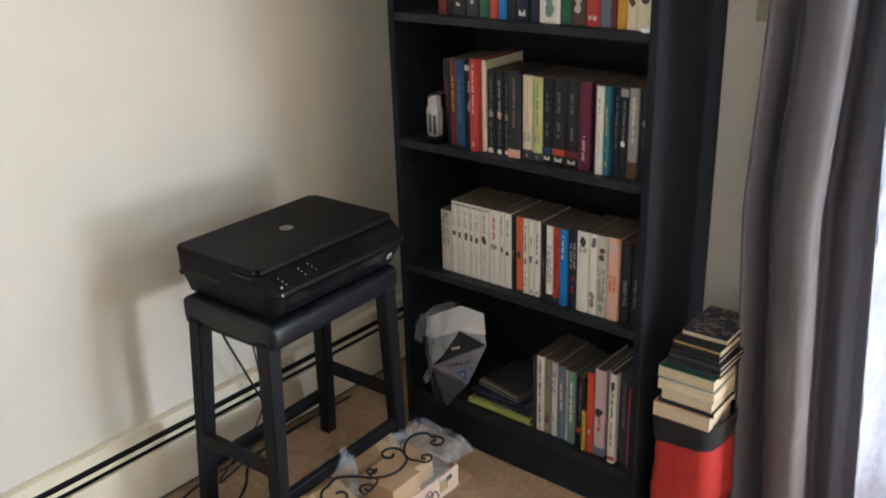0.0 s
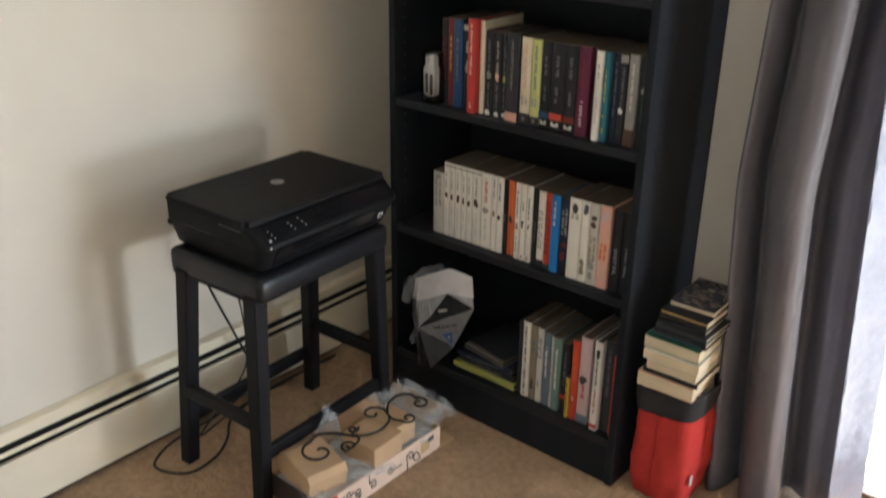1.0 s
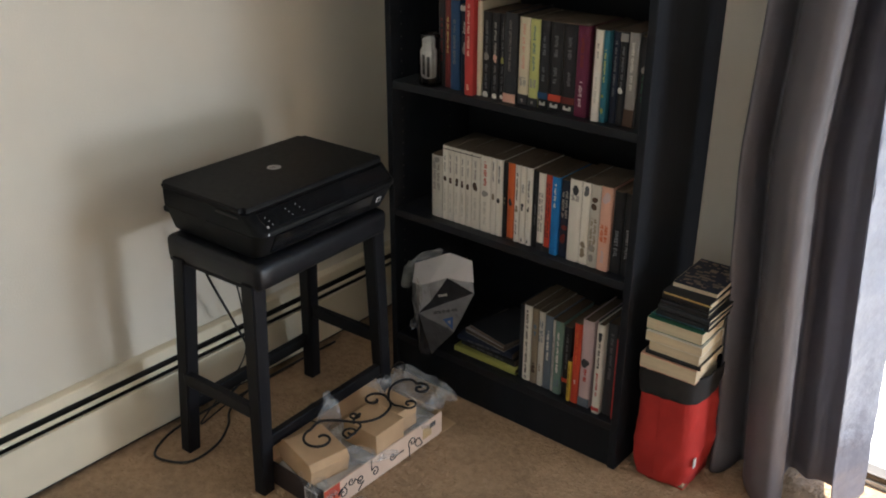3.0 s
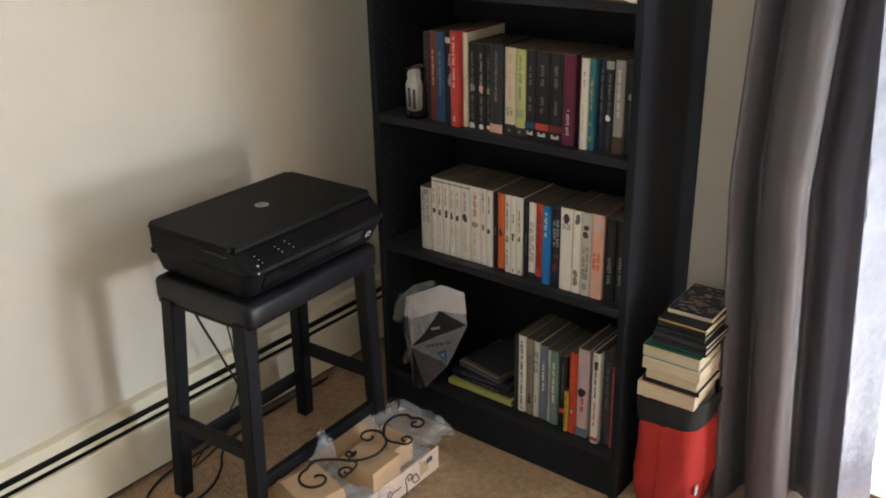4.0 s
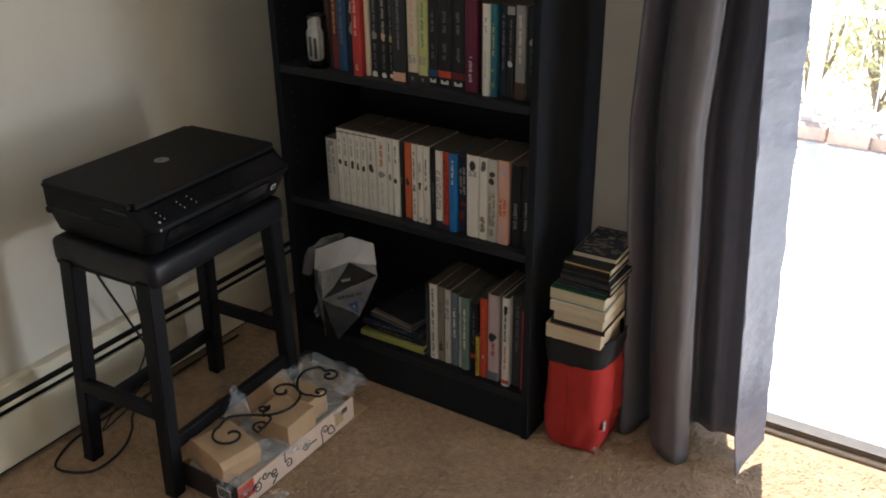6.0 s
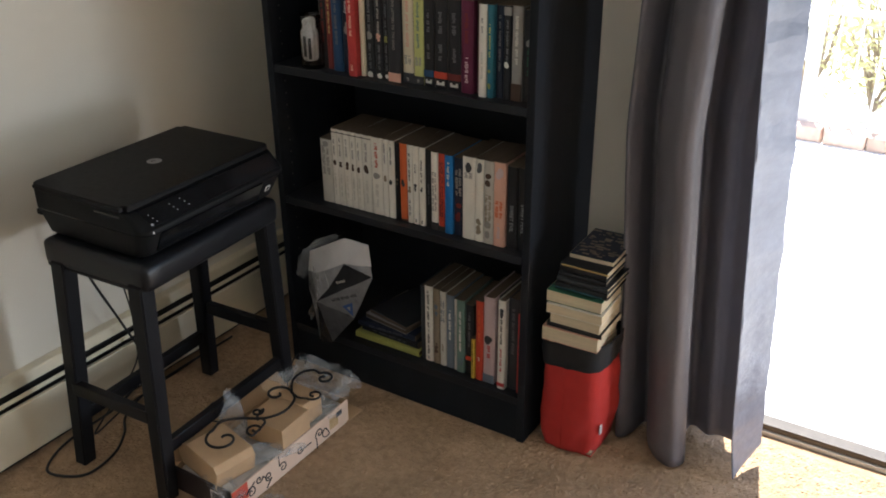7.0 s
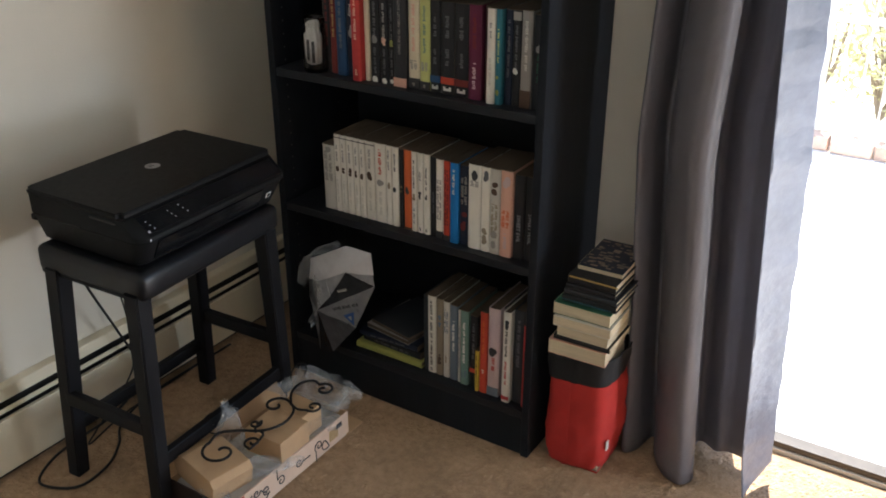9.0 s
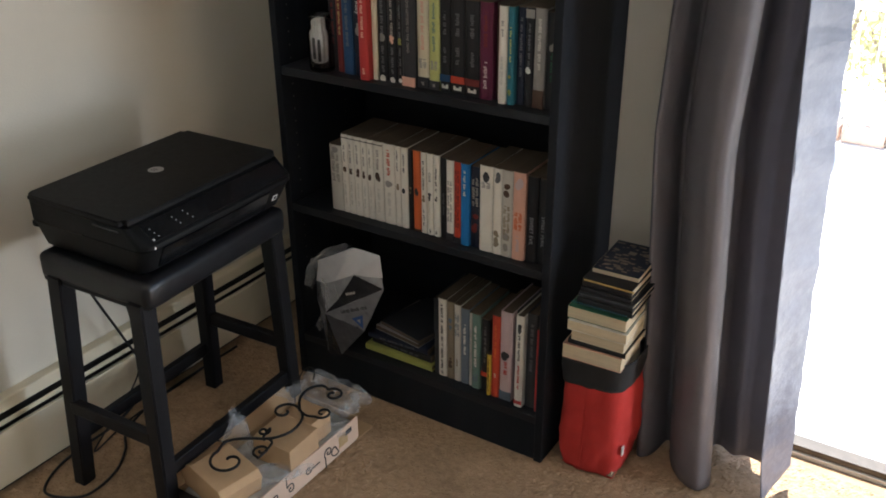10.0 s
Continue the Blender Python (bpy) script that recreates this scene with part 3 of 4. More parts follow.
# bottom row
shelf_row(ZS[0], 0.568, -0.258, [
    ("steel", 0.016, 0.22, 0.15, 0.004, [], HB), ("white", 0.025, 0.226, 0.15, 0.0, [("bars", 0.1, 0.94, "ink"), ("bars", 0.03, 0.07, "dim")], P), ("taupe", 0.022, 0.224, 0.15, 0.0, [("spot", 0.5, 0.9, "slate"), ("spot", 0.1, 0.4, "brown")], P),
    ("pale", 0.019, 0.222, 0.15, 0.0, [("bars2", 0.6, 0.9, "slate"), ("bars", 0.2, 0.3, "taupe")], P), ("slate", 0.025, 0.218, 0.15, 0.0, [("bars", 0.4, 0.8, "light")], P), ("pale", 0.009, 0.212, 0.15, 0.0, [("bars", 0.2, 0.8, "slate")], P),
    ("sage", 0.024, 0.215, 0.15, -0.004, [("bars", 0.3, 0.85, "light"), ("bars2", 0.1, 0.2, "slate")], P), ("black", 0.024, 0.205, 0.15, 0.002, [("band", 0.20, 0.26, "scarlet"), ("bars", 0.4, 0.9, "dim")], P),
    ("yellow", 0.012, 0.118, 0.11, -0.012, [("bars", 0.1, 0.9, "brown")], P), ("scarlet", 0.022, 0.232, 0.15, -0.01, [("bars", 0.25, 0.3, "pale"), ("bars", 0.5, 0.9, "orange")], P),
    ("rose", 0.033, 0.250, 0.16, -0.008, [("spot", 0.50, 0.53, "ink"), ("band", 0.0, 0.10, "slate"), ("bars", 0.3, 0.45, "red")], HB), ("steel", 0.012, 0.25, 0.16, 0.01, [], HB),
    ("white", 0.022, 0.256, 0.16, -0.016, [("bars", 0.52, 0.8, "ink"), ("bars", 0.2, 0.48, "red"), ("band", 0.03, 0.07, "red"), ("spot", 0.82, 0.92, "steel")], HB), ("steel", 0.030, 0.262, 0.17, -0.002, [("bars", 0.4, 0.9, "dim")], HB),
    ("red", 0.012, 0.230, 0.16, -0.01, [("bars", 0.4, 0.7, "dark_red")], P)], 4)


def lying(x, y, z, w, d, th, color, seed, rz=0.0, kind="paperback", fore=False, style=(), group="books on the shelves", where="lying flat on a shelf"):
    """A book that lies flat; its spine, or with fore its page edges, look towards -y."""
    m = pose(x, y, z, 0, 90, 0)
    base = pose(x, y, z + th / 2, 0, 0, rz)
    if fore:
        base = base @ pose(0, d, 0, 0, 0, 180)
    return book(base @ pose(-w / 2, 0, 0, 0, 90, 0), th, w, d, color, list(style), seed, kind, group, where)


lying(0.460, -0.262, ZS[0] + 0.0005, 0.212, 0.150, 0.018, "olive", 501, 0, HB)
lying(0.462, -0.250, ZS[0] + 0.0190, 0.190, 0.140, 0.020, "black", 502, -2, P, style=[("bars", 0.2, 0.8, "dim")])
lying(0.455, -0.255, ZS[0] + 0.0395, 0.185, 0.135, 0.016, "navy", 503, 2, P, style=[("bars", 0.2, 0.8, "dim")])
lying(0.447, -0.245, ZS[0] + 0.0560, 0.150, 0.175, 0.013, "grey", 504, -8, P, True)
lying(0.452, -0.240, ZS[0] + 0.0685, 0.145, 0.175, 0.010, "steel", 505, -12, P, True)

# ---- glass bottle on the second row ----
CLEAR = bpy.data.materials.new("bottle_glass")
CLEAR.use_nodes = True
_g = CLEAR.node_tree.nodes["Principled BSDF"]
_g.inputs["Transmission Weight"].default_value, _g.inputs["Roughness"].default_value, _g.inputs["IOR"].default_value = 1.0, 0.02, 1.48
SILVER = mat("glint_and_foil_silver", (0.94, 0.93, 0.89), 0.20, metal=0.3, vary=0.25, scale=90, bump=0.6, bump_scale=90, dist=0.003)


def lathe(profile, seg=28):
    bm = bmesh.new()
    rings = [[bm.verts.new((r * math.cos(k * math.tau / seg), r * math.sin(k * math.tau / seg), z)) for k in range(seg)] for r, z in profile]
    for a, b in zip(rings, rings[1:]):
        for k in range(seg):
            bm.faces.new((a[k], a[(k + 1) % seg], b[(k + 1) % seg], b[k]))
    bm.faces.new(rings[0][::-1])
    bm.faces.new(rings[-1])
    bmesh.ops.recalc_face_normals(bm, faces=bm.faces[:])
    return bm


bottle = thing("glass_bottle", pose(0.264, -0.252, ZS[2]), "clear wide-necked glass bottle, its reflections built as a silvery core", "bottle")
part("body", lathe([(0.027, 0.0), (0.032, 0.003), (0.0335, 0.010), (0.0335, 0.084), (0.032, 0.094), (0.028, 0.102), (0.0265, 0.106), (0.0265, 0.110), (0.029, 0.112), (0.029, 0.129), (0.027, 0.131), (0.0245, 0.129), (0.0240, 0.106),
                    (0.026, 0.101), (0.0295, 0.093), (0.031, 0.084), (0.031, 0.012), (0.028, 0.006)]), CLEAR, bottle, smooth=True)
# added silvery core imitates the bright reflections in the clear glass
bm = lathe([(0.014, 0.016), (0.019, 0.022), (0.020, 0.045), (0.021, 0.078), (0.020, 0.088), (0.016, 0.096), (0.016, 0.122), (0.010, 0.123)], 40)
for v in bm.verts:
    k = math.atan2(v.co.y, v.co.x)
    f = 1 + 0.07 * math.sin(9 * k) + 0.09 * noise.noise(v.co * 120)
    v.co.x, v.co.y = v.co.x * f, v.co.y * f
bmesh.ops.translate(bm, vec=(-0.005, -0.004, 0), verts=bm.verts[:])
part("lining", bm, SILVER, bottle, "crumpled silvery core that imitates bright reflections in the glass", smooth=True)
# ink-dark strips paint the dark reflections between the bright ones
for k, (u, z0, z1) in enumerate(((-0.62, 0.030, 0.080), (-0.10, 0.024, 0.076))):
    part("dark_streak", box(-0.0035, 0.0035, -0.0005, 0.0005, z0, z1, 0, 1, pose(-0.005 + 0.0235 * math.sin(u + 0.75), -0.004 - 0.0235 * math.cos(u + 0.75), 0, 0, 0, math.degrees(u + 0.75))), INKS["ink"], bottle)

# a crumpled scrap of foil on the top row's shelf
bm = bmesh.new()
bmesh.ops.create_icosphere(bm, subdivisions=2, radius=1)
for v in bm.verts:
    v.co = Vector((v.co.x * 0.022, v.co.y * 0.012, v.co.z * 0.007)) * (1 + 0.45 * noise.noise(v.co * 2.2)) + Vector((0, 0, 0.006))
foil = thing("foil_scrap", pose(0.872, -0.278, ZS[3]), "small crumpled scrap of silvery foil", "foil")
part("sheet", bm, SILVER, foil)

# ---- stool ----
stool = thing("counter_stool", pose(0.1315, -0.6945, 0, 0, 0, 2.8), "dark wooden counter stool with a black padded seat", "stool")


def leg(xt, yt, xb, yb, z):
    """A square leg that splays slightly and tapers a little downwards."""
    bm = bmesh.new()
    bmesh.ops.create_cube(bm, size=1)
    for v in bm.verts:
        s = 0.041 if v.co.z > 0 else 0.036
        cx, cy, cz = (xt, yt, z) if v.co.z > 0 else (xb, yb, 0.0)
        v.co = Vector((cx + v.co.x * s, cy + v.co.y * s, cz))
    bmesh.ops.bevel(bm, geom=bm.edges[:], offset=0.003, segments=2, affect="EDGES")
    return bm


for sx in (-1, 1):
    for sy in (-1, 1):
        part("leg", leg(-0.098 if sx < 0 else 0.140, 0.206 if sy > 0 else -0.198, sx * 0.140, 0.230 if sy > 0 else -0.222, 0.565), STOOLWOOD, stool)
for sy in (-1, 1):
    part("stretcher", box(-0.118, 0.128, sy * 0.222 - 0.010, sy * 0.222 + 0.010, 0.212, 0.247, 0.003), STOOLWOOD, stool)
for sx in (-1, 1):
    part("stretcher", box(0.003 + sx * 0.137 - 0.010, 0.003 + sx * 0.137 + 0.010, -0.208, 0.208, 0.118, 0.152, 0.003), STOOLWOOD, stool)
part("seat_frame", box(-0.136, 0.160, -0.212, 0.222, 0.546, 0.560, 0.004), STOOLWOOD, stool)
bm = box(-0.144, 0.176, -0.214, 0.226, 0.548, 0.613, 0.017, 4)
bmesh.ops.subdivide_edges(bm, edges=[e for e in bm.edges if e.calc_length() > 0.1], cuts=10, use_grid_fill=True)
for v in bm.verts:
    if v.co.z > 0.592:
        u, w = v.co.x / 0.166, v.co.y / 0.244
        v.co.z -= 0.003 * (1 - u * u) * (1 - w * w) + 0.0015 * noise.noise(Vector((v.co.x * 20, v.co.y * 20, 3)))
    else:
        v.co += Vector((v.co.x, v.co.y, 0)).normalized() * 0.0018 * noise.noise(v.co * 22)
part("seat", bm, LEATHER, stool, "black leatherette seat pad", smooth=True)

# ---- printer ----
printer = thing("printer", pose(-0.015, -0.899, 0.613, 0, 0, 1.6), "black all-in-one inkjet printer lying on the stool", "printer")


def prism(profile, y0, y1, inset=lambda z: 0.0, bevel=0.004, seg=2):
    """A profile in x and z, drawn out along y; inset narrows the ends by height."""
    bm = bmesh.new()
    a = [bm.verts.new((x, y0 + inset(z), z)) for x, z in profile]
    b = [bm.verts.new((x, y1 - inset(z), z)) for x, z in profile]
    n = len(profile)
    bm.faces.new(a)
    bm.faces.new(b[::-1])
    for k in range(n):
        bm.faces.new((a[k], b[k], b[(k + 1) % n], a[(k + 1) % n]))
    bmesh.ops.recalc_face_normals(bm, faces=bm.faces[:])
    if bevel:
        bmesh.ops.bevel(bm, geom=bm.edges[:], offset=bevel, segments=seg, affect="EDGES", clamp_overlap=True)
    return bm


def rounded_slab(x0, x1, y0, y1, z0, z1, r, bevel=0.0025):
    bm = box(x0, x1, y0, y1, z0, z1)
    up = [e for e in bm.edges if abs(e.verts[0].co.z - e.verts[1].co.z) > 1e-5]
    bmesh.ops.bevel(bm, geom=up, offset=r, segments=5, affect="EDGES")
    if bevel:
        bmesh.ops.bevel(bm, geom=[e for e in bm.edges if abs(e.verts[0].co.z - e.verts[1].co.z) < 1e-5], offset=bevel, segments=2, affect="EDGES")
    return bm


def loft(rings, seg=6):
    """Rounded rectangles stacked in z. rings: (x0, x1, y0, y1, z, front radius, back radius)."""
    bm = bmesh.new()
    loops = []
    for x0, x1, y0, y1, z, rf, rb in rings:
        loop = []
        for cx, cy, r, a0 in ((x1 - rf, y0 + rf, rf, -90), (x1 - rf, y1 - rf, rf, 0), (x0 + rb, y1 - rb, rb, 90), (x0 + rb, y0 + rb, rb, 180)):
            for k in range(seg + 1):
                a = radians(a0 + 90 * k / seg)
                loop.append(bm.verts.new((cx + r * math.cos(a), cy + r * math.sin(a), z)))
        loops.append(loop)
    n = len(loops[0])
    for a, b in zip(loops, loops[1:]):
        for k in range(n):
            bm.faces.new((a[k], a[(k + 1) % n], b[(k + 1) % n], b[k]))
    bm.faces.new(loops[0][::-1])
    bm.faces.new(loops[-1])
    return bm


def crisp(ob, degrees=28):
    """Smooth the rounded corners and keep the folds sharp."""
    ob.data.polygons.foreach_set("use_smooth", [True] * len(ob.data.polygons))
    ob.data.set_sharp_from_angle(angle=radians(degrees))
    return ob


crisp(part("base", loft([(0.014, 0.296, 0.022, 0.432, 0.0, 0.026, 0.010), (0.010, 0.306, 0.016, 0.438, 0.006, 0.028, 0.010), (0.003, 0.333, 0.003, 0.453, 0.062, 0.030, 0.008), (0.005, 0.331, 0.005, 0.451, 0.0655, 0.030, 0.008)]), PLASTIC, printer))
crisp(part("scanner_body", loft([(0.004, 0.332, 0.004, 0.452, 0.0650, 0.030, 0.008), (0.001, 0.338, 0.001, 0.455, 0.067, 0.030, 0.008), (0.001, 0.338, 0.001, 0.455, 0.075, 0.030, 0.008), (0.001, 0.335, 0.001, 0.455, 0.078, 0.029, 0.008),
                                 (0.001, 0.292, 0.001, 0.455, 0.1075, 0.012, 0.008), (0.001, 0.290, 0.001, 0.455, 0.1085, 0.012, 0.008)]), PLASTIC, printer))
part("lid", rounded_slab(-0.006, 0.289, -0.001, 0.458, 0.1100, 0.1225, 0.012), PLASTIC, printer, "matt black scanner lid")
slope = math.degrees(math.atan2(0.0295, 0.043))
PANEL = pose(0.3135, 0.228, 0.0925, 0, slope, 0)
panel = part("control_panel", box(-0.0235, 0.0235, -0.198, 0.210, 0.0, 0.0014, 0.0006, 1, PANEL), GLOSSY, printer, "glossy black control panel")
BUTTON = mat("button_print", (0.62, 0.63, 0.65), 0.5, bump=0)
for i, (u, v) in enumerate(((0.018, -0.194), (-0.006, -0.184), (0.005, -0.181), (0.015, -0.178), (-0.009, -0.122), (0.001, -0.119), (0.011, -0.116), (-0.011, -0.090), (0.000, -0.086), (0.011, -0.082))):
    r = 0.0024 if i == 0 else 0.0011
    part("button", box(-r, r, -r, r, 0.0015, 0.0019, 0, 1, PANEL @ Matrix.Translation((u, v, 0))), BUTTON, panel)
part("screen", box(-0.014, 0.014, -0.04, 0.05, 0.0015, 0.0018, 0, 1, PANEL), GLOSSY, panel)
part("output_tray", prism([(0.300, 0.010), (0.3105, 0.011), (0.3355, 0.060), (0.318, 0.060)], 0.050, 0.372, lambda z: 0.0, 0.002), GLOSSY, printer, "glossy black paper tray door")
disc = bmesh.new()
bmesh.ops.create_circle(disc, cap_ends=True, segments=28, radius=0.0175, matrix=Matrix.Translation((0.135, 0.232, 0.1231)))
part("emblem", disc, mat("emblem_grey", (0.34, 0.34, 0.35), 0.4, metal=0.2, bump=0), printer, "round grey maker's emblem")
bm = bmesh.new()
for k in (-0.004, 0.003):
    add_box(bm, 0.126, 0.139, 0.230 + k - 0.0008, 0.230 + k + 0.0008, 0.1232, 0.1236)
part("emblem_stroke", bm, PLASTIC, printer)
part("sticker", box(-0.0005, 0.0016, -0.0075, 0.0075, -0.0075, 0.0075, 0, 1, pose(0.3185, 0.400, 0.033, 0, 26, 0)), mat("sticker_white", (0.75, 0.75, 0.74), 0.5, bump=0), printer, "small square white sticker")
part("sticker_mark", box(-0.0005, 0.0022, -0.0045, 0.0045, -0.0045, 0.0045, 0, 1, pose(0.3185, 0.400, 0.033, 0, 26, 0)), GLOSSY, printer)
part("sticker", box(0.3360, 0.3378, 0.026, 0.033, 0.0670, 0.0720), BUTTON, printer, "tiny pale sticker")
part("side_slot", box(0.196, 0.272, 0.0000, 0.002, 0.0975, 0.1015), GLOSSY, printer)
part("side_slot", box(0.010, 0.160, 0.0004, 0.004, 0.0650, 0.0675), GLOSSY, printer)
part("latch", box(-0.006, 0.012, 0.004, 0.016, 0.046, 0.060, 0.003), PLASTIC, printer)
part("foot", box(0.02, 0.29, 0.025, 0.425, -0.003, 0.002), PLASTIC, printer)

# ---- cords ----
CORD = mat("black_cord", (0.012, 0.012, 0.012), 0.5, bump=0.05)
cord = thing("power_cord", pose(0, 0, 0), "black power cord lying in a loop on the carpet", "cord")
part("cable", tube(smooth_path([(-0.02, -0.78, 0.63), (-0.062, -0.785, 0.555), (-0.072, -0.77, 0.45), (-0.085, -0.69, 0.26), (-0.09, -0.64, 0.13), (-0.09, -0.66, 0.06), (-0.09, -0.75, 0.02), (-0.10, -0.86, 0.006), (-0.085, -0.94, 0.005),
                               (-0.042, -1.003, 0.005), (0.02, -0.99, 0.005), (0.055, -0.95, 0.005), (0.045, -0.87, 0.005), (0.0, -0.80, 0.005), (-0.06, -0.74, 0.005), (-0.10, -0.60, 0.005), (-0.10, -0.30, 0.005)], 8), 0.0034, 8), CORD, cord, smooth=True)
cord = thing("usb_cord", pose(0, 0, 0), "thin black cord hanging from the printer", "cord")
part("cable", tube(smooth_path([(-0.02, -0.72, 0.63), (-0.07, -0.70, 0.52), (-0.085, -0.655, 0.30), (-0.08, -0.655, 0.16), (-0.085, -0.69, 0.09), (-0.092, -0.76, 0.03), (-0.09, -0.80, 0.005), (-0.06, -0.84, 0.005), (-0.09, -0.7, 0.005), (-0.10, -0.45, 0.005)], 8), 0.0022, 8), CORD, cord, smooth=True)

# ---- switch plate ----
PLATE = mat("aged_plate", (0.42, 0.38, 0.25), 0.45, vary=0.05, bump=0)
plate = thing("wall_plate", pose(1.005, BY, 1.262), "aged beige wall switch plate", "switch plate")
part("plate", box(-0.036, 0.036, -0.006, -0.0005, -0.058, 0.058, 0.002), PLATE, plate)
part("switch", box(-0.006, 0.006, -0.014, -0.006, -0.012, 0.012, 0.002), PLATE, plate)

# ---- plastic-wrapped packet hanging over the lowest shelf ----
FILM = bpy.data.materials.new("clear_film")
FILM.use_nodes = True
nt = FILM.node_tree
b = nt.nodes["Principled BSDF"]
b.inputs["Base Color"].default_value = (0.72, 0.74, 0.76, 1)
b.inputs["Roughness"].default_value = 0.12
tr = nt.nodes.new("ShaderNodeBsdfTransparent")
mx = nt.nodes.new("ShaderNodeMixShader")
tc = nt.nodes.new("ShaderNodeTexCoord")
nz = nt.nodes.new("ShaderNodeTexNoise")
nz.inputs["Scale"].default_value, nz.inputs["Detail"].default_value = 26, 5
mr = nt.nodes.new("ShaderNodeMapRange")
mr.inputs[1].default_value, mr.inputs[2].default_value, mr.inputs[3].default_value, mr.inputs[4].default_value = 0.42, 0.72, 0.03, 0.30
bp = nt.nodes.new("ShaderNodeBump")
bp.inputs["Strength"].default_value, bp.inputs["Distance"].default_value = 0.7, 0.01
nt.links.new(tc.outputs["Object"], nz.inputs["Vector"])
nt.links.new(nz.outputs[0], mr.inputs[0])
nt.links.new(nz.outputs[0], bp.inputs["Height"])
nt.links.new(bp.outputs[0], b.inputs["Normal"])
nt.links.new(mr.outputs[0], mx.inputs[0])
nt.links.new(tr.outputs[0], mx.inputs[1])
nt.links.new(b.outputs[0], mx.inputs[2])
nt.links.new(mx.outputs[0], nt.nodes["Material Output"].inputs[0])

WRAP = FILM.copy()
WRAP.name = "thick_film"
for _n in WRAP.node_tree.nodes:
    if _n.bl_idname == "ShaderNodeMapRange":
        _n.inputs[1].default_value, _n.inputs[2].default_value, _n.inputs[3].default_value, _n.inputs[4].default_value = 0.40, 0.72, 0.05, 0.36
PAPER = mat("white_paper", (0.62, 0.60, 0.60), 0.7, vary=0.05, scale=40, bump=0.2, bump_scale=60)
BLUEINK = mat("blue_ink", (0.03, 0.09, 0.28), 0.5, bump=0)


def shiny(name, color, rough):
    return mat(name, color, rough, vary=0.3, scale=45, bump=0.7, bump_scale=38, dist=0.006)


packet = thing("wrapped_packet", pose(0.298, -0.300, ZS[0]), "opened packet of white paper in torn shiny grey film", "packet")
RING = dict(hl=(-0.070, 0.190, 0.004), hm=(-0.031, 0.198, -0.008), hb=(0.003, 0.216, -0.012), k=(0.019, 0.170, -0.018), apex=(0.065, 0.250, -0.006), hr=(0.142, 0.254, 0.010), r=(0.150, 0.228, 0.006), br=(0.091, 0.092, -0.006),
            b=(0.010, -0.008, -0.008), bl=(-0.034, -0.022, -0.008), ll=(-0.055, 0.048, 0.004), lm=(-0.075, 0.132, 0.006), tl=(-0.066, 0.248, 0.012), top=(0.058, 0.316, 0.012), tr=(0.134, 0.314, 0.016))
CENTRE = Vector((-0.018, -0.030, 0.124))


def spot3(k):
    x, z, y = RING[k]
    return Vector((x, y, z))


def facet(names, back, with_centre, seed):
    """One folded facet of the packet with some thickness and soft creases."""
    pts = ([CENTRE.copy()] if with_centre else []) + [spot3(k) for k in names]
    bm = bmesh.new()
    f = bm.faces.new([bm.verts.new(p) for p in pts])
    ext = bmesh.ops.extrude_face_region(bm, geom=[f])
    for v in ext["geom"]:
        if isinstance(v, bmesh.types.BMVert):
            v.co = Vector((v.co.x * 0.86 - back * 0.85, max(v.co.y, 0.0) + back, max(v.co.z, 0.004) * 0.96 + 0.004 - (back * 0.55 if v.co.z > 0.1 else 0.0)))
    bmesh.ops.triangulate(bm, faces=bm.faces[:])
    for _ in range(3):
        bmesh.ops.subdivide_edges(bm, edges=bm.edges[:], cuts=1)
        bmesh.ops.triangulate(bm, faces=[q for q in bm.faces if len(q.verts) > 3])
    for v in bm.verts:
        n = noise.noise(Vector((v.co.x * 24 + seed, v.co.y * 18, v.co.z * 24)))
        v.co.y += 0.004 * n
    bmesh.ops.recalc_face_normals(bm, faces=bm.faces[:])
    return bm


# one wrapper film, toned per facet: its print plus the folds' sheen and shade
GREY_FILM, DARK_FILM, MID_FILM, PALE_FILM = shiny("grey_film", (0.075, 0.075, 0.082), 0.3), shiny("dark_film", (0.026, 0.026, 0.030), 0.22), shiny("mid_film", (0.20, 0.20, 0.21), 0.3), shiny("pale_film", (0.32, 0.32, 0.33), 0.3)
part("paper", facet(("hl", "hm", "hb", "apex", "hr", "tr", "top", "tl"), 0.06, False, 1), PAPER, packet, "blank white paper sheets")
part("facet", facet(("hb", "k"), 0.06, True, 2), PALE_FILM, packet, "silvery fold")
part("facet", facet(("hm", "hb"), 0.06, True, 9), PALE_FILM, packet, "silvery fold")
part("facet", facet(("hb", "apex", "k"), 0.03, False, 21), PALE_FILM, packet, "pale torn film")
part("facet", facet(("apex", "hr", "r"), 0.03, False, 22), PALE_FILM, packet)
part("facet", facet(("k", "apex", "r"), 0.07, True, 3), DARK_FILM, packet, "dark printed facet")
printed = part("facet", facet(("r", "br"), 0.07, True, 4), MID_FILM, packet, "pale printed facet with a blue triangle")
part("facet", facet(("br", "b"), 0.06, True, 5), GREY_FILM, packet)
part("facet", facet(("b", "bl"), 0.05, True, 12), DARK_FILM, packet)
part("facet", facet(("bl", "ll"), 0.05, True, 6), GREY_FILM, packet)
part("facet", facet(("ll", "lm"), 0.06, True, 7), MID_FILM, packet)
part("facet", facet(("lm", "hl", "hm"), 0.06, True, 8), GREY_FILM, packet)
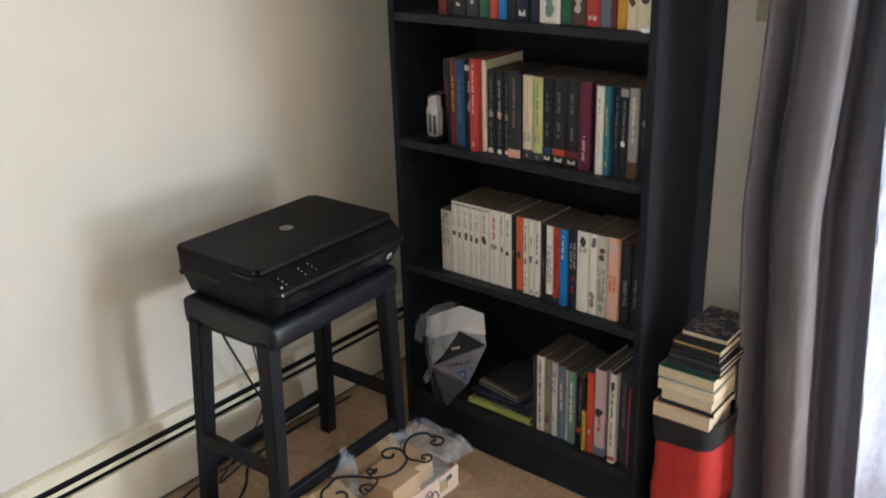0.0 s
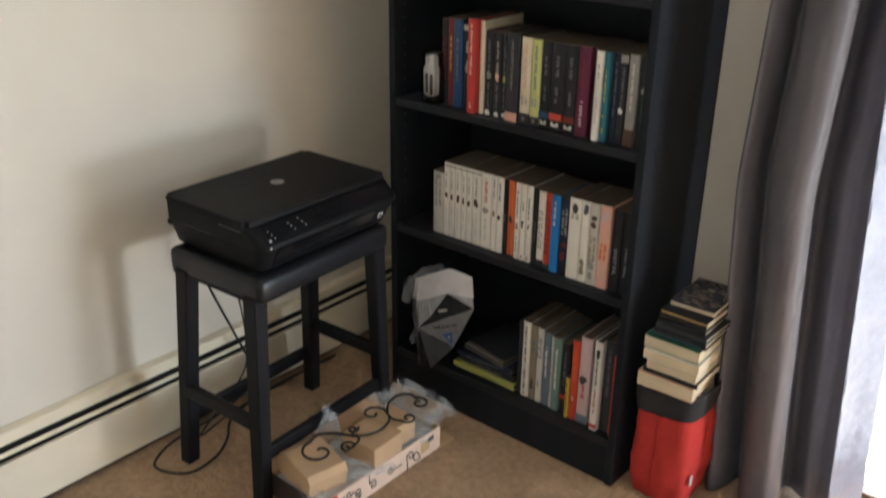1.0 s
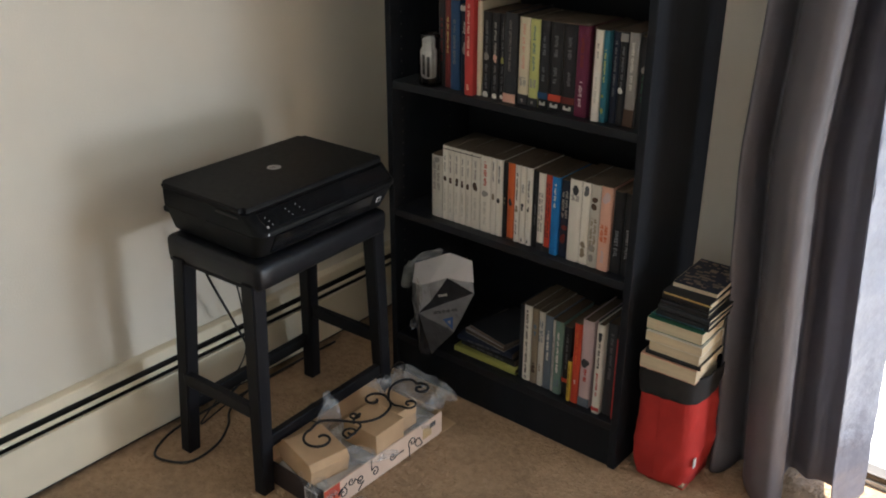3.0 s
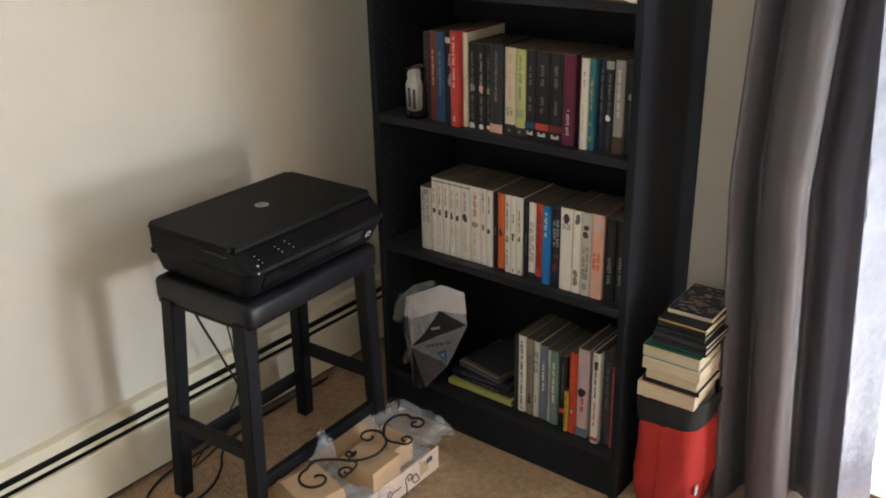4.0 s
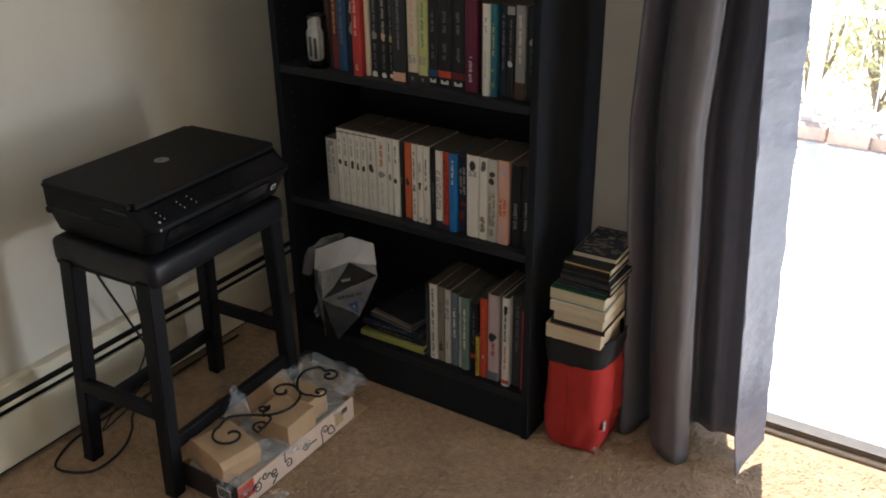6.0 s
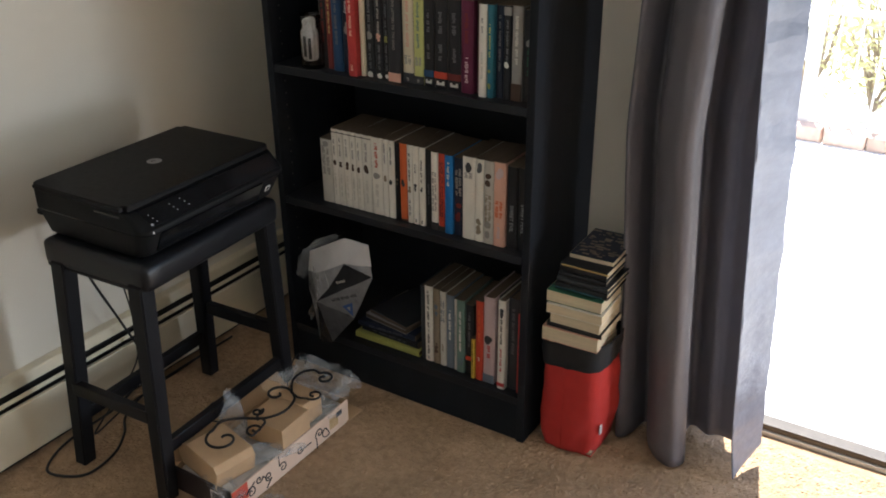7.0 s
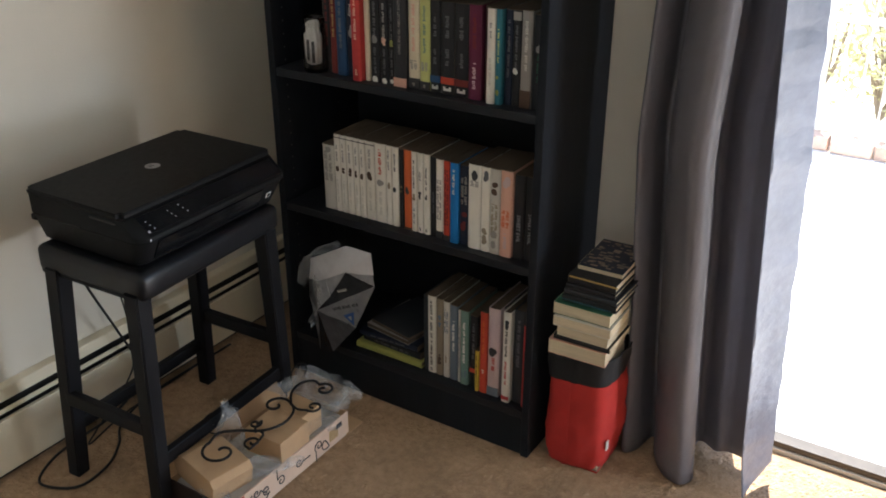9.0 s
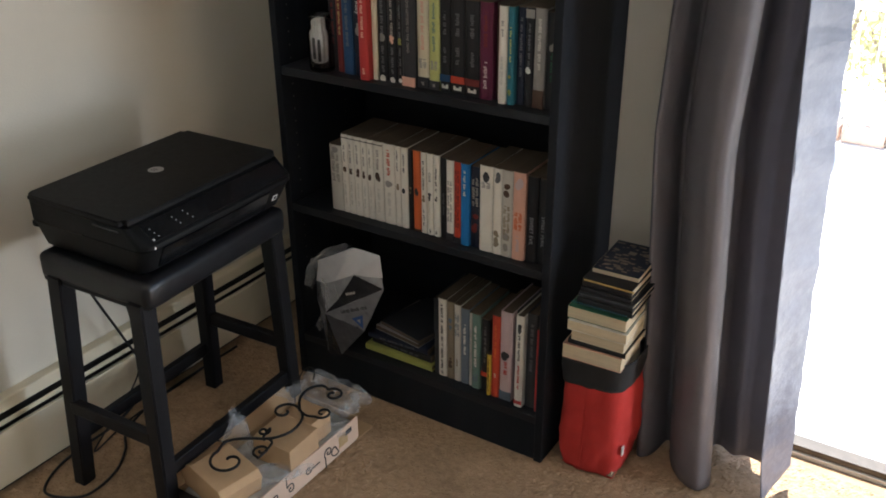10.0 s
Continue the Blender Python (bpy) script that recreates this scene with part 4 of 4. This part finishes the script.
for x0, x1, z0, z1, ink, seed, where in ((-0.006, 0.006, -0.046, 0.040, "ink", 5, (0.074, -0.0215, 0.158)), (-0.0045, 0.0045, -0.016, 0.016, "pale", 6, (0.066, -0.0235, 0.205))):
    bm = bmesh.new()
    bars(bm, x0, x1, z0, z1, random.Random(seed))
    bmesh.ops.transform(bm, matrix=pose(*where, 0, 66, 6), verts=bm.verts)
    tagged(part("print", bm, INKS[ink], printed if ink == "ink" else packet), kind="stuff")
bm = bmesh.new()
bmesh.ops.create_circle(bm, cap_ends=True, segments=3, radius=0.024, matrix=pose(0.086, -0.0205, 0.128, 90, 30, 0))
part("triangle", bm, BLUEINK, printed, "dark blue triangle")
bm = bmesh.new()
bmesh.ops.create_circle(bm, cap_ends=True, segments=3, radius=0.008, matrix=pose(0.086, -0.0212, 0.128, 90, 30, 0))
part("triangle", bm, PALE_FILM, printed)
# crumpled clear film over the torn end and the folds
for sx, sy, sz, where, seed in ((0.018, 0.016, 0.050, (-0.088, 0.010, 0.205, 0, 18, 0), 1.0), (0.060, 0.018, 0.012, (-0.022, 0.020, 0.282, 0, -28, 0), 3.0), (0.010, 0.010, 0.044, (-0.020, -0.020, 0.172, 0, -12, 0), 5.0), (0.012, 0.010, 0.040, (-0.050, -0.006, 0.080, 0, 25, 0), 7.0)):
    bm = bmesh.new()
    bmesh.ops.create_icosphere(bm, subdivisions=4, radius=1)
    for v in bm.verts:
        p = v.co.copy()
        f = 1 + 0.5 * noise.noise(p * 2.3 + Vector((seed, 0, 0))) - 0.5 * abs(noise.noise(p * 6 + Vector((0, seed, 0))))
        v.co = Vector((p.x * sx, p.y * sy, p.z * sz)) * f
    bmesh.ops.transform(bm, matrix=pose(*where), verts=bm.verts)
    part("film", bm, WRAP, packet, "crumpled clear film")

# ---- red bag with a pile of books ----
bag = thing("canvas_bag", pose(1.006, -0.186, 0), "red canvas bag with a black top band, full of books", "bag")


def bag_wall(z0, z1, n, hx, hy, seed, thick):
    """A soft square tube of cloth with rounded corners, slumped and creased."""
    bm = bmesh.new()
    seg = 56
    rings = []
    for inner in (0, 1):
        for i in range(n + 1):
            z = z0 + (z1 - z0) * i / n
            ring = []
            for k in range(seg):
                a = k * math.tau / seg
                c, s = math.cos(a), math.sin(a)
                p = 3.6
                r = (abs(c) ** p + abs(s) ** p) ** (-1 / p)
                low = max(0.0, 0.05 - z) / 0.05
                g = 1 + 0.03 * math.sin(z * 9) - 0.14 * low * low
                cr = 0.009 * noise.noise(Vector((c * 2.2, s * 2.2, z * 14 + seed))) + 0.004 * noise.noise(Vector((c * 5, s * 5, z * 32 + seed)))
                x, y = (hx * r * c) * g, (hy * r * s) * g
                d = Vector((x, y, 0)).normalized() * (cr - inner * thick)
                ring.append(bm.verts.new((x + d.x, y + d.y, z + 0.010 * x / hx)))
            rings.append(ring)
    for i in range(n):
        for k in range(seg):
            k2 = (k + 1) % seg
            a, b = rings[i], rings[i + 1]
            bm.faces.new((a[k], a[k2], b[k2], b[k]))
            a, b = rings[n + 1 + i], rings[n + 2 + i]
            bm.faces.new((a[k2], a[k], b[k], b[k2]))
    for k in range(seg):
        k2 = (k + 1) % seg
        bm.faces.new((rings[n][k], rings[n][k2], rings[2 * n + 1][k2], rings[2 * n + 1][k]))
        bm.faces.new((rings[0][k2], rings[0][k], rings[n + 1][k], rings[n + 1][k2]))
    bmesh.ops.recalc_face_normals(bm, faces=bm.faces[:])
    return bm


body = part("body", bag_wall(0.001, 0.272, 26, 0.081, 0.082, 1.0, 0.004), REDCLOTH, bag, "red canvas body", smooth=True)
part("band", bag_wall(0.252, 0.318, 8, 0.0835, 0.0845, 1.0, 0.003), BLACKCLOTH, bag, "black canvas top band", smooth=True)
part("floor_panel", box(-0.065, 0.065, -0.065, 0.065, 0.001, 0.006), REDCLOTH, bag)
part("seam", tube([(-0.012, -0.0835, z) for z in (0.02, 0.08, 0.15, 0.21, 0.250)], 0.0016, 6), REDCLOTH, bag)
part("tag", box(0.0800, 0.0830, -0.062, -0.050, 0.075, 0.10), PAPER, bag, "small white side label")
W_BAG = "in a pile in the red bag"
z = 0.008
pile = [("taupe", 0.05, 0.150, HB), ("navy", 0.052, 0.152, HB), ("grey", 0.052, 0.150, HB), ("brown", 0.052, 0.150, HB), ("slate", 0.052, 0.150, HB), ("navy", 0.058, 0.150, HB)]
for i, (c, th, w, k) in enumerate(pile):
    lying(1.004, -0.254, z, w * 0.9, 0.120, th - 0.001, c, 600 + i, 0, k, True, (), "books in the red bag", W_BAG)
    z += th
# colour, thickness, width, kind, front, middle, page edges in front, turn
top = [("pink", 0.037, 0.146, P, -0.282, 1.012, True, 2), ("black", 0.014, 0.144, P, -0.280, 1.020, False, 1), ("cream", 0.026, 0.130, P, -0.280, 1.022, True, 1), ("white", 0.025, 0.144, P, -0.284, 1.020, True, 2),
       ("green", 0.031, 0.143, P, -0.277, 1.015, True, 1), ("black", 0.018, 0.136, HB, -0.266, 1.025, False, 1), ("steel", 0.014, 0.134, HB, -0.264, 1.026, False, -1), ("black", 0.014, 0.124, HB, -0.262, 1.025, False, 1), ("black", 0.022, 0.122, HB, -0.261, 1.026, False, 0)]
for i, (c, th, w, k, y, x, fore, turn) in enumerate(top):
    lying(x - 0.004, y, z, w - 0.007, 0.125, th - 0.001, c, 620 + i, turn, k, fore, (), "books in the red bag", W_BAG)
    z += th
gilt = part("gilt_line", box(-0.058, 0.058, 0, 0.001, 0, 0.0035), INKS["gold"], bag, "gilt line along a black cover")
gilt.matrix_basis = pose(1.026 - 1.006, -0.2618 + 0.186, z - 0.006)
bm = bmesh.new()
for k in range(22):
    add_box(bm, -0.066 + k * 0.006, -0.063 + k * 0.006, 0, 0.001, 0, 0.0022)
dots = part("printed_row", bm, INKS["teal"], bag, "row of teal dots along a green cover")
dots.matrix_basis = pose(1.015 - 1.006, -0.2775 + 0.186, 0.488 - 0.020)
lying(1.026, -0.226, z, 0.106, 0.160, 0.012, "navy", 640, 2, P, True, (), "books in the red bag", "with a colourful cover on top of the pile")
bm = bmesh.new()
rng = random.Random(8)
for _ in range(70):
    x, y, e = rng.uniform(-0.048, 0.048), rng.uniform(0.012, 0.150), rng.uniform(0.002, 0.009)
    add_box(bm, x - e, x + e, y - e * 0.5, y + e * 0.5, 0.0, 0.0004 + 0.0001 * _ / 70)
art = part("cover_art", bm, [mat("art_tan", (0.24, 0.18, 0.13), 0.4, vary=0.7, scale=60, bump=0)], None)
tagged(art, kind="stuff")
art.parent = bag
art.matrix_basis = pose(1.026 - 1.006, -0.226 + 0.186, z + 0.0116, 0, 0, 2)

# ---- curtain ----
SHEER = mat("pale_lining", (0.195, 0.208, 0.262), 0.38, vary=0.26, scale=30, bump=0.5, bump_scale=26, dist=0.008, stretch=(1, 1, 1.6))
_b = SHEER.node_tree.nodes["Principled BSDF"]
_t = SHEER.node_tree.nodes.new("ShaderNodeBsdfTranslucent")
_t.inputs[0].default_value = (0.48, 0.53, 0.68, 1)
_m = SHEER.node_tree.nodes.new("ShaderNodeMixShader")
_m.inputs[0].default_value = 0.16
SHEER.node_tree.links.new(_b.outputs[0], _m.inputs[1])
SHEER.node_tree.links.new(_t.outputs[0], _m.inputs[2])
SHEER.node_tree.links.new(_m.outputs[0], SHEER.node_tree.nodes["Material Output"].inputs[0])
curtain = thing("curtain", pose(0, 0, 0), "grey satin curtain in deep folds with a paler hem", "curtain")
CTOP = 2.16


def cloth(plan, low, top_scale, thick, seed, rows=70, lean_of=None):
    """A hanging cloth: its folds in plan, its lower edge by place along it."""
    line = smooth_path([(x, y, 0) for x, y in plan], 10)
    n = len(line)
    bm = bmesh.new()
    grid = []
    for side in (0, 1):
        g = []
        for i, p in enumerate(line):
            a, b = line[max(i - 1, 0)], line[min(i + 1, n - 1)]
            nrm = Vector((-(b - a).y, (b - a).x, 0)).normalized()
            z0 = low(i / (n - 1))
            col = []
            for j in range(rows + 1):
                u = j / rows
                z = z0 + (CTOP - z0) * u
                k = 1 - (1 - top_scale) * u
                wob = 0.006 * noise.noise(Vector((p.x * 9, z * 2.2, seed))) + (0.016 * noise.noise(Vector((p.x * 14, z * 13, seed))) + 0.007 * noise.noise(Vector((p.x * 24 + z * 12, z * 30, seed))) if seed > 5 else 0.003 * noise.noise(Vector((p.x * 40, z * 1.2, seed)))) + 0.0025 * noise.noise(Vector((p.x * 30, z * 7, seed + 4)))
                lean = lean_of(i / (n - 1), z)
                q = Vector((p.x + lean, -0.055 + (p.y + 0.055) * k, z)) + nrm * (thick * side) + (nrm * wob * 0.28 if seed > 5 else Vector((0, wob, 0)))
                col.append(bm.verts.new(q))
            g.append(col)
        grid.append(g)
    for side in (0, 1):
        g = grid[side]
        for i in range(n - 1):
            for j in range(rows):
                q = (g[i][j], g[i + 1][j], g[i + 1][j + 1], g[i][j + 1])
                bm.faces.new(q if side == 0 else q[::-1])
    for i in range(n - 1):
        bm.faces.new((grid[0][i + 1][0], grid[0][i][0], grid[1][i][0], grid[1][i + 1][0]))
    for i in (0, n - 1):
        for j in range(rows):
            bm.faces.new((grid[0][i][j], grid[0][i][j + 1], grid[1][i][j + 1], grid[1][i][j]))
    bmesh.ops.recalc_face_normals(bm, faces=bm.faces[:])
    return bm


def drape_lean(u, z):
    return -0.052 * min(z, 0.85) / 0.85 + 0.022 * max(0.0, min(z, 1.5) - 0.8) / 0.6 + 0.020 * min(z, 0.4) / 0.4 * max(0.0, 1 - u / 0.22)


def hem_lean(u, z):
    return -(0.010 * min(z, 0.12) / 0.12 * (1 - u)) - min(z, 1.5) * (0.062 - 0.014 * u)


part("drape", cloth([(1.096, -0.015), (1.076, -0.070), (1.086, -0.132), (1.104, -0.142), (1.122, -0.110), (1.132, -0.050), (1.146, -0.052), (1.158, -0.096), (1.180, -0.138), (1.208, -0.170), (1.234, -0.188), (1.254, -0.190), (1.268, -0.180), (1.276, -0.160), (1.273, -0.138), (1.250, -0.070),
                     (1.240, -0.014), (1.254, -0.006), (1.274, -0.022), (1.296, -0.036), (1.314, -0.030), (1.330, -0.026), (1.350, -0.030), (1.376, -0.036)], lambda u: 0.006 + 0.022 * max(0.0, (u - 0.70) / 0.30) ** 0.5, 0.95, 0.0016, 1.0, 70, drape_lean), CURTAIN, curtain, smooth=True)
EDGE = [(1.398, -0.152), (1.400, -0.130), (1.406, -0.100), (1.417, -0.066), (1.428, -0.036)]
hem = part("hem", cloth(EDGE, lambda u: 0.006 + 0.045 * u * u, 0.97, 0.0012, 6.0, 220, hem_lean), SHEER, curtain, "pale grey-blue lining turned outwards", smooth=True)
part("stitched_edge", tube([(EDGE[0][0] + hem_lean(0, z), -0.1535 + 0.0012 * z, z) for z in [0.008 + 0.05 * k for k in range(43)]], 0.0018, 6), SHEER, hem, "thin stitched edge", smooth=True)
ROD = mat("rod_metal", (0.10, 0.10, 0.10), 0.35, metal=0.8, bump=0)
rod = thing("curtain_rod", pose(0, 0, 0), "dark metal curtain rod over the sliding door", "curtain rod")
part("rod", tube([(0.96, -0.055, CTOP), (3.85, -0.055, CTOP)], 0.011, 12), ROD, rod, smooth=True)
for x in (0.98, 3.8):
    part("bracket", box(x - 0.01, x + 0.01, -0.06, BY, CTOP - 0.012, CTOP + 0.012, 0.002), ROD, rod)

# ---- carton, its packing and the iron scroll ----
CX0, CX1, CY0, CY1, CH = 0.276, 0.463, -0.877, -0.447, 0.070
PEACH = mat("printed_carton", (0.68, 0.50, 0.38), 0.6, vary=0.08, scale=30, bump=0.15)
DARKCARD = mat("dark_carton_end", (0.035, 0.022, 0.020), 0.6, vary=0.2, scale=30)
carton = thing("carton", pose(CX0, CY0, 0), "long open cardboard carton printed with black swirls", "carton")
CWd, CL = CX1 - CX0, CY1 - CY0
part("bottom", box(0.002, CWd - 0.002, 0.002, CL - 0.002, 0.001, 0.004), CARD, carton)
front = part("front_panel", box(CWd - 0.003, CWd, 0, CL, 0.001, CH, 0.0008, 1), PEACH, carton, "peach printed front panel")
part("back_panel", box(0, 0.003, 0, CL, 0.001, CH, 0.0008, 1), CARD, carton)
end = part("end_panel", box(0.003, CWd - 0.003, 0, 0.003, 0.001, CH, 0.0008, 1), DARKCARD, carton, "dark end panel with a white label")
part("end_panel", box(0.003, CWd - 0.003, CL - 0.003, CL, 0.001, CH, 0.0008, 1), CARD, carton)
part("flap", box(0.002, CWd - 0.002, -0.0015, 0.0015, -0.045, 0.0, 0.0005, 1, pose(0, CL + 0.002, 0.050, -42, 0, 0)), CARD, carton)
part("flap", box(-0.0015, 0.0015, 0.004, CL - 0.004, 0.0, 0.05, 0.0005, 1, pose(0, 0, CH, 0, -35, 0)), CARD, carton)
part("flap", box(0.010, CWd + 0.004, 0.0, 0.062, 0.002, 0.0045, 0.0006, 1, pose(0, CL + 0.003, 0.0, 3, 0, -4)), CARD, carton)
part("label", box(0.118, 0.162, -0.0012, 0.0, 0.018, 0.052), PAPER, end, "white label with dark stripes")
bm = bmesh.new()
x = 0.122
rng = random.Random(2)
while x < 0.157:
    w = rng.uniform(0.0006, 0.002)
    add_box(bm, x, x + w, -0.0016, -0.001, 0.024, 0.048)
    x += w + rng.uniform(0.0006, 0.0016)
part("label_stripes", bm, INKS["ink"], end)
part("corner_patch", box(CWd - 0.0005, CWd + 0.0008, 0.0, 0.05, 0.025, CH - 0.001), mat("red_patch", (0.50, 0.06, 0.03), 0.5, bump=0), front, "red printed corner")
part("corner_mark", box(CWd - 0.0005, CWd + 0.001, CL - 0.05, CL - 0.028, 0.042, 0.056), INKS["ink"], front)


def spiral(cx, cy, r0, r1, a0, turns, n=40):
    """Points of a spiral from its eye outwards."""
    return [(cx + (r0 + (r1 - r0) * i / n) * math.cos(a0 + turns * math.tau * i / n), cy + (r0 + (r1 - r0) * i / n) * math.sin(a0 + turns * math.tau * i / n)) for i in range(n + 1)]


def swirl(cy, cz, r, a0, turns, tail):
    pts = [(CWd + 0.0006, u, v) for u, v in spiral(cy, cz, r * 0.15, r, a0, turns, 28)]
    last = pts[-1]
    pts.append((CWd + 0.0006, last[1] + tail[0], last[2] + tail[1]))
    return tube(pts, 0.0018, 4)


for args in ((0.060, 0.030, 0.017, 0.5, 1.4, (0.03, 0.02)), (0.120, 0.036, 0.014, 3.6, 1.3, (-0.02, -0.02)), (0.170, 0.028, 0.015, 1.2, 1.2, (0.0, 0.03)), (0.235, 0.036, 0.012, 4.0, 1.3, (0.03, 0.0)), (0.310, 0.038, 0.016, 2.0, 1.3, (0.0, -0.03)), (0.335, 0.030, 0.021, 0.4, 0.8, (-0.01, 0.02)), (0.020, 0.034, 0.020, 2.6, 1.2, (0.02, 0.015)), (0.088, 0.048, 0.012, 5.0, 1.2, (0.02, -0.02))):
    part("printed_swirl", swirl(*args), INKS["ink"], front)
bm = bmesh.new()
for k in range(9):
    add_box(bm, CWd - 0.0003, CWd + 0.0006, 0.352 + k * 0.004, 0.354 + k * 0.004, 0.020, 0.052)
part("printed_lines", bm, INKS["gold"], front)


def insert(name, profile, y0, y1, m, label):
    t = thing(name, m, label, "cardboard insert", "cardboard inserts in the carton")
    part("block", prism(profile, y0, y1, lambda z: 0.0, 0.0012, 1), CARD, t)
    return t


insert("cardboard_insert", [(0.0, 0.0), (0.150, 0.0), (0.158, 0.050), (0.146, 0.066), (0.036, 0.070), (0.0, 0.050)], -0.054, 0.054, pose(0.278, -0.796, 0.064, 0, 3, -11), "folded brown cardboard insert on the open carton")
insert("cardboard_insert", [(0.0, 0.0), (0.110, 0.0), (0.110, 0.060), (0.0, 0.064)], -0.055, 0.050, pose(0.350, -0.646, 0.066, 0, 0, 2), "stepped brown cardboard insert on the open carton")
insert("cardboard_insert", [(0.0, 0.0), (0.090, 0.0), (0.090, 0.066), (0.0, 0.066)], -0.035, 0.035, pose(0.352, -0.560, 0.064, 0, 0, 0), "narrow brown cardboard insert on the open carton")
part("packing", box(CX0 + 0.01, CX1 - 0.012, CY0 + 0.012, CY1 - 0.012, 0.006, 0.062, 0.006)  , mat("packing_paper", (0.45, 0.42, 0.38), 0.8, vary=0.2, scale=30, bump=0.6, bump_scale=40), carton).matrix_basis = Matrix.Translation((-CX0, -CY0, 0))


def crumple(name, m, sx, sy, sz, seed, label, cuts=4, top=0.25):
    """A crumpled bag of clear film."""
    bm = bmesh.new()
    bmesh.ops.create_icosphere(bm, subdivisions=cuts, radius=1)
    for v in bm.verts:
        p = v.co.copy()
        n = noise.noise(p * 1.7 + Vector((seed, 0, 0))) * 0.5 + abs(noise.noise(p * 4.5 + Vector((0, seed, 0)))) * 0.35 + abs(noise.noise(p * 10 + Vector((0, 0, seed)))) * 0.15
        s = 0.72 + n
        k = 1 - (1 - top) * max(0.0, p.z)
        v.co = Vector((p.x * sx * s * k, p.y * sy * s * k, max(-0.55, p.z) * sz * s + 0.4 * sz))
    t = thing(name, m, label, "plastic wrap", "crumpled plastic wraps")
    part("film", bm, WRAP, t)
    return t


crumple("plastic_wrap", pose(0.322, -0.715, 0.075), 0.042, 0.038, 0.100, 2.0, "crumpled clear plastic film standing in the carton", top=0.45)
crumple("plastic_wrap", pose(0.368, -0.450, 0.078, 0, 8, 30), 0.105, 0.062, 0.056, 5.0, "crumpled clear plastic bag over the carton's end", top=0.9)
crumple("plastic_wrap", pose(0.432, -0.735, 0.066, 0, 10, 70), 0.095, 0.032, 0.022, 7.0, "crumpled clear plastic film along the carton's edge", top=0.9)
crumple("plastic_wrap", pose(0.445, -0.53, 0.060, 0, 20, 85), 0.085, 0.024, 0.026, 9.0, "crumpled clear plastic film along the carton's edge", top=0.9)
crumple("plastic_wrap", pose(0.425, -0.862, 0.058, 0, 18, 10), 0.055, 0.026, 0.020, 11.0, "crumpled clear plastic film at the carton's corner", top=0.9)
crumple("plastic_wrap", pose(0.500, -0.800, 0.005, 0, 0, 60), 0.034, 0.018, 0.012, 13.0, "torn clear plastic film lying on the carpet", top=0.9)

IRON = mat("wrought_iron", (0.022, 0.019, 0.018), 0.45, metal=0.5, vary=0.3, scale=80, bump=0.3)
scroll = thing("iron_scroll", pose(0, 0, 0), "dark wrought-iron scroll ornament lying on the carton", "iron scroll")
ZI = 0.147


def rise(pts, z=ZI, dz=0.0):
    return [(x, y, z + dz * i / len(pts)) for i, (x, y) in enumerate(pts)]


def scroll_bar(pts, r=0.0034, z=ZI, dz=0.0):
    part("scroll_bar", tube(smooth_path(rise(pts, z, dz), 3), r, 8), IRON, scroll, smooth=True)


s1 = spiral(0.384, -0.808, 0.008, 0.047, 2.9, -1.0, 30)
s2 = spiral(0.369, -0.606, 0.006, 0.034, 7.24, -1.0, 24)
scroll_bar(s1 + [(0.331, -0.762), (0.364, -0.728), (0.410, -0.700), (0.433, -0.654), (0.424, -0.606), (0.402, -0.584)] + s2[::-1][1:])
scroll_bar(spiral(0.422, -0.744, 0.005, 0.022, 4.0, 1.2, 20) + [(0.424, -0.712), (0.406, -0.704)], 0.0030)
scroll_bar(spiral(0.378, -0.688, 0.004, 0.015, 0.0, 1.2, 18) + [(0.392, -0.705), (0.402, -0.712)], 0.0030)
scroll_bar(spiral(0.425, -0.490, 0.006, 0.026, -4.4, 1.13, 22) + [(0.378, -0.474), (0.358, -0.502), (0.366, -0.545), (0.398, -0.584)], z=ZI)
scroll_bar(spiral(0.450, -0.561, 0.005, 0.022, 5.4, -1.15, 20) + [(0.424, -0.590), (0.402, -0.584)], 0.0030)
ring = [(0.268 + 0.016 * math.cos(a), -0.735 + 0.022 * math.sin(a), 0.135 + 0.014 * math.sin(a)) for a in [i * 5.2 / 20 for i in range(21)]]
part("hook", tube(ring + [(0.300, -0.742, 0.120)], 0.0018, 6), IRON, scroll, smooth=True)
ring = [(0.325 + 0.020 * math.cos(a), -0.47 + 0.02 * math.sin(a), 0.150 + 0.018 * math.sin(a)) for a in [i * 4.0 / 20 for i in range(21)]]
part("hook", tube(ring, 0.0018, 6), IRON, scroll, smooth=True)
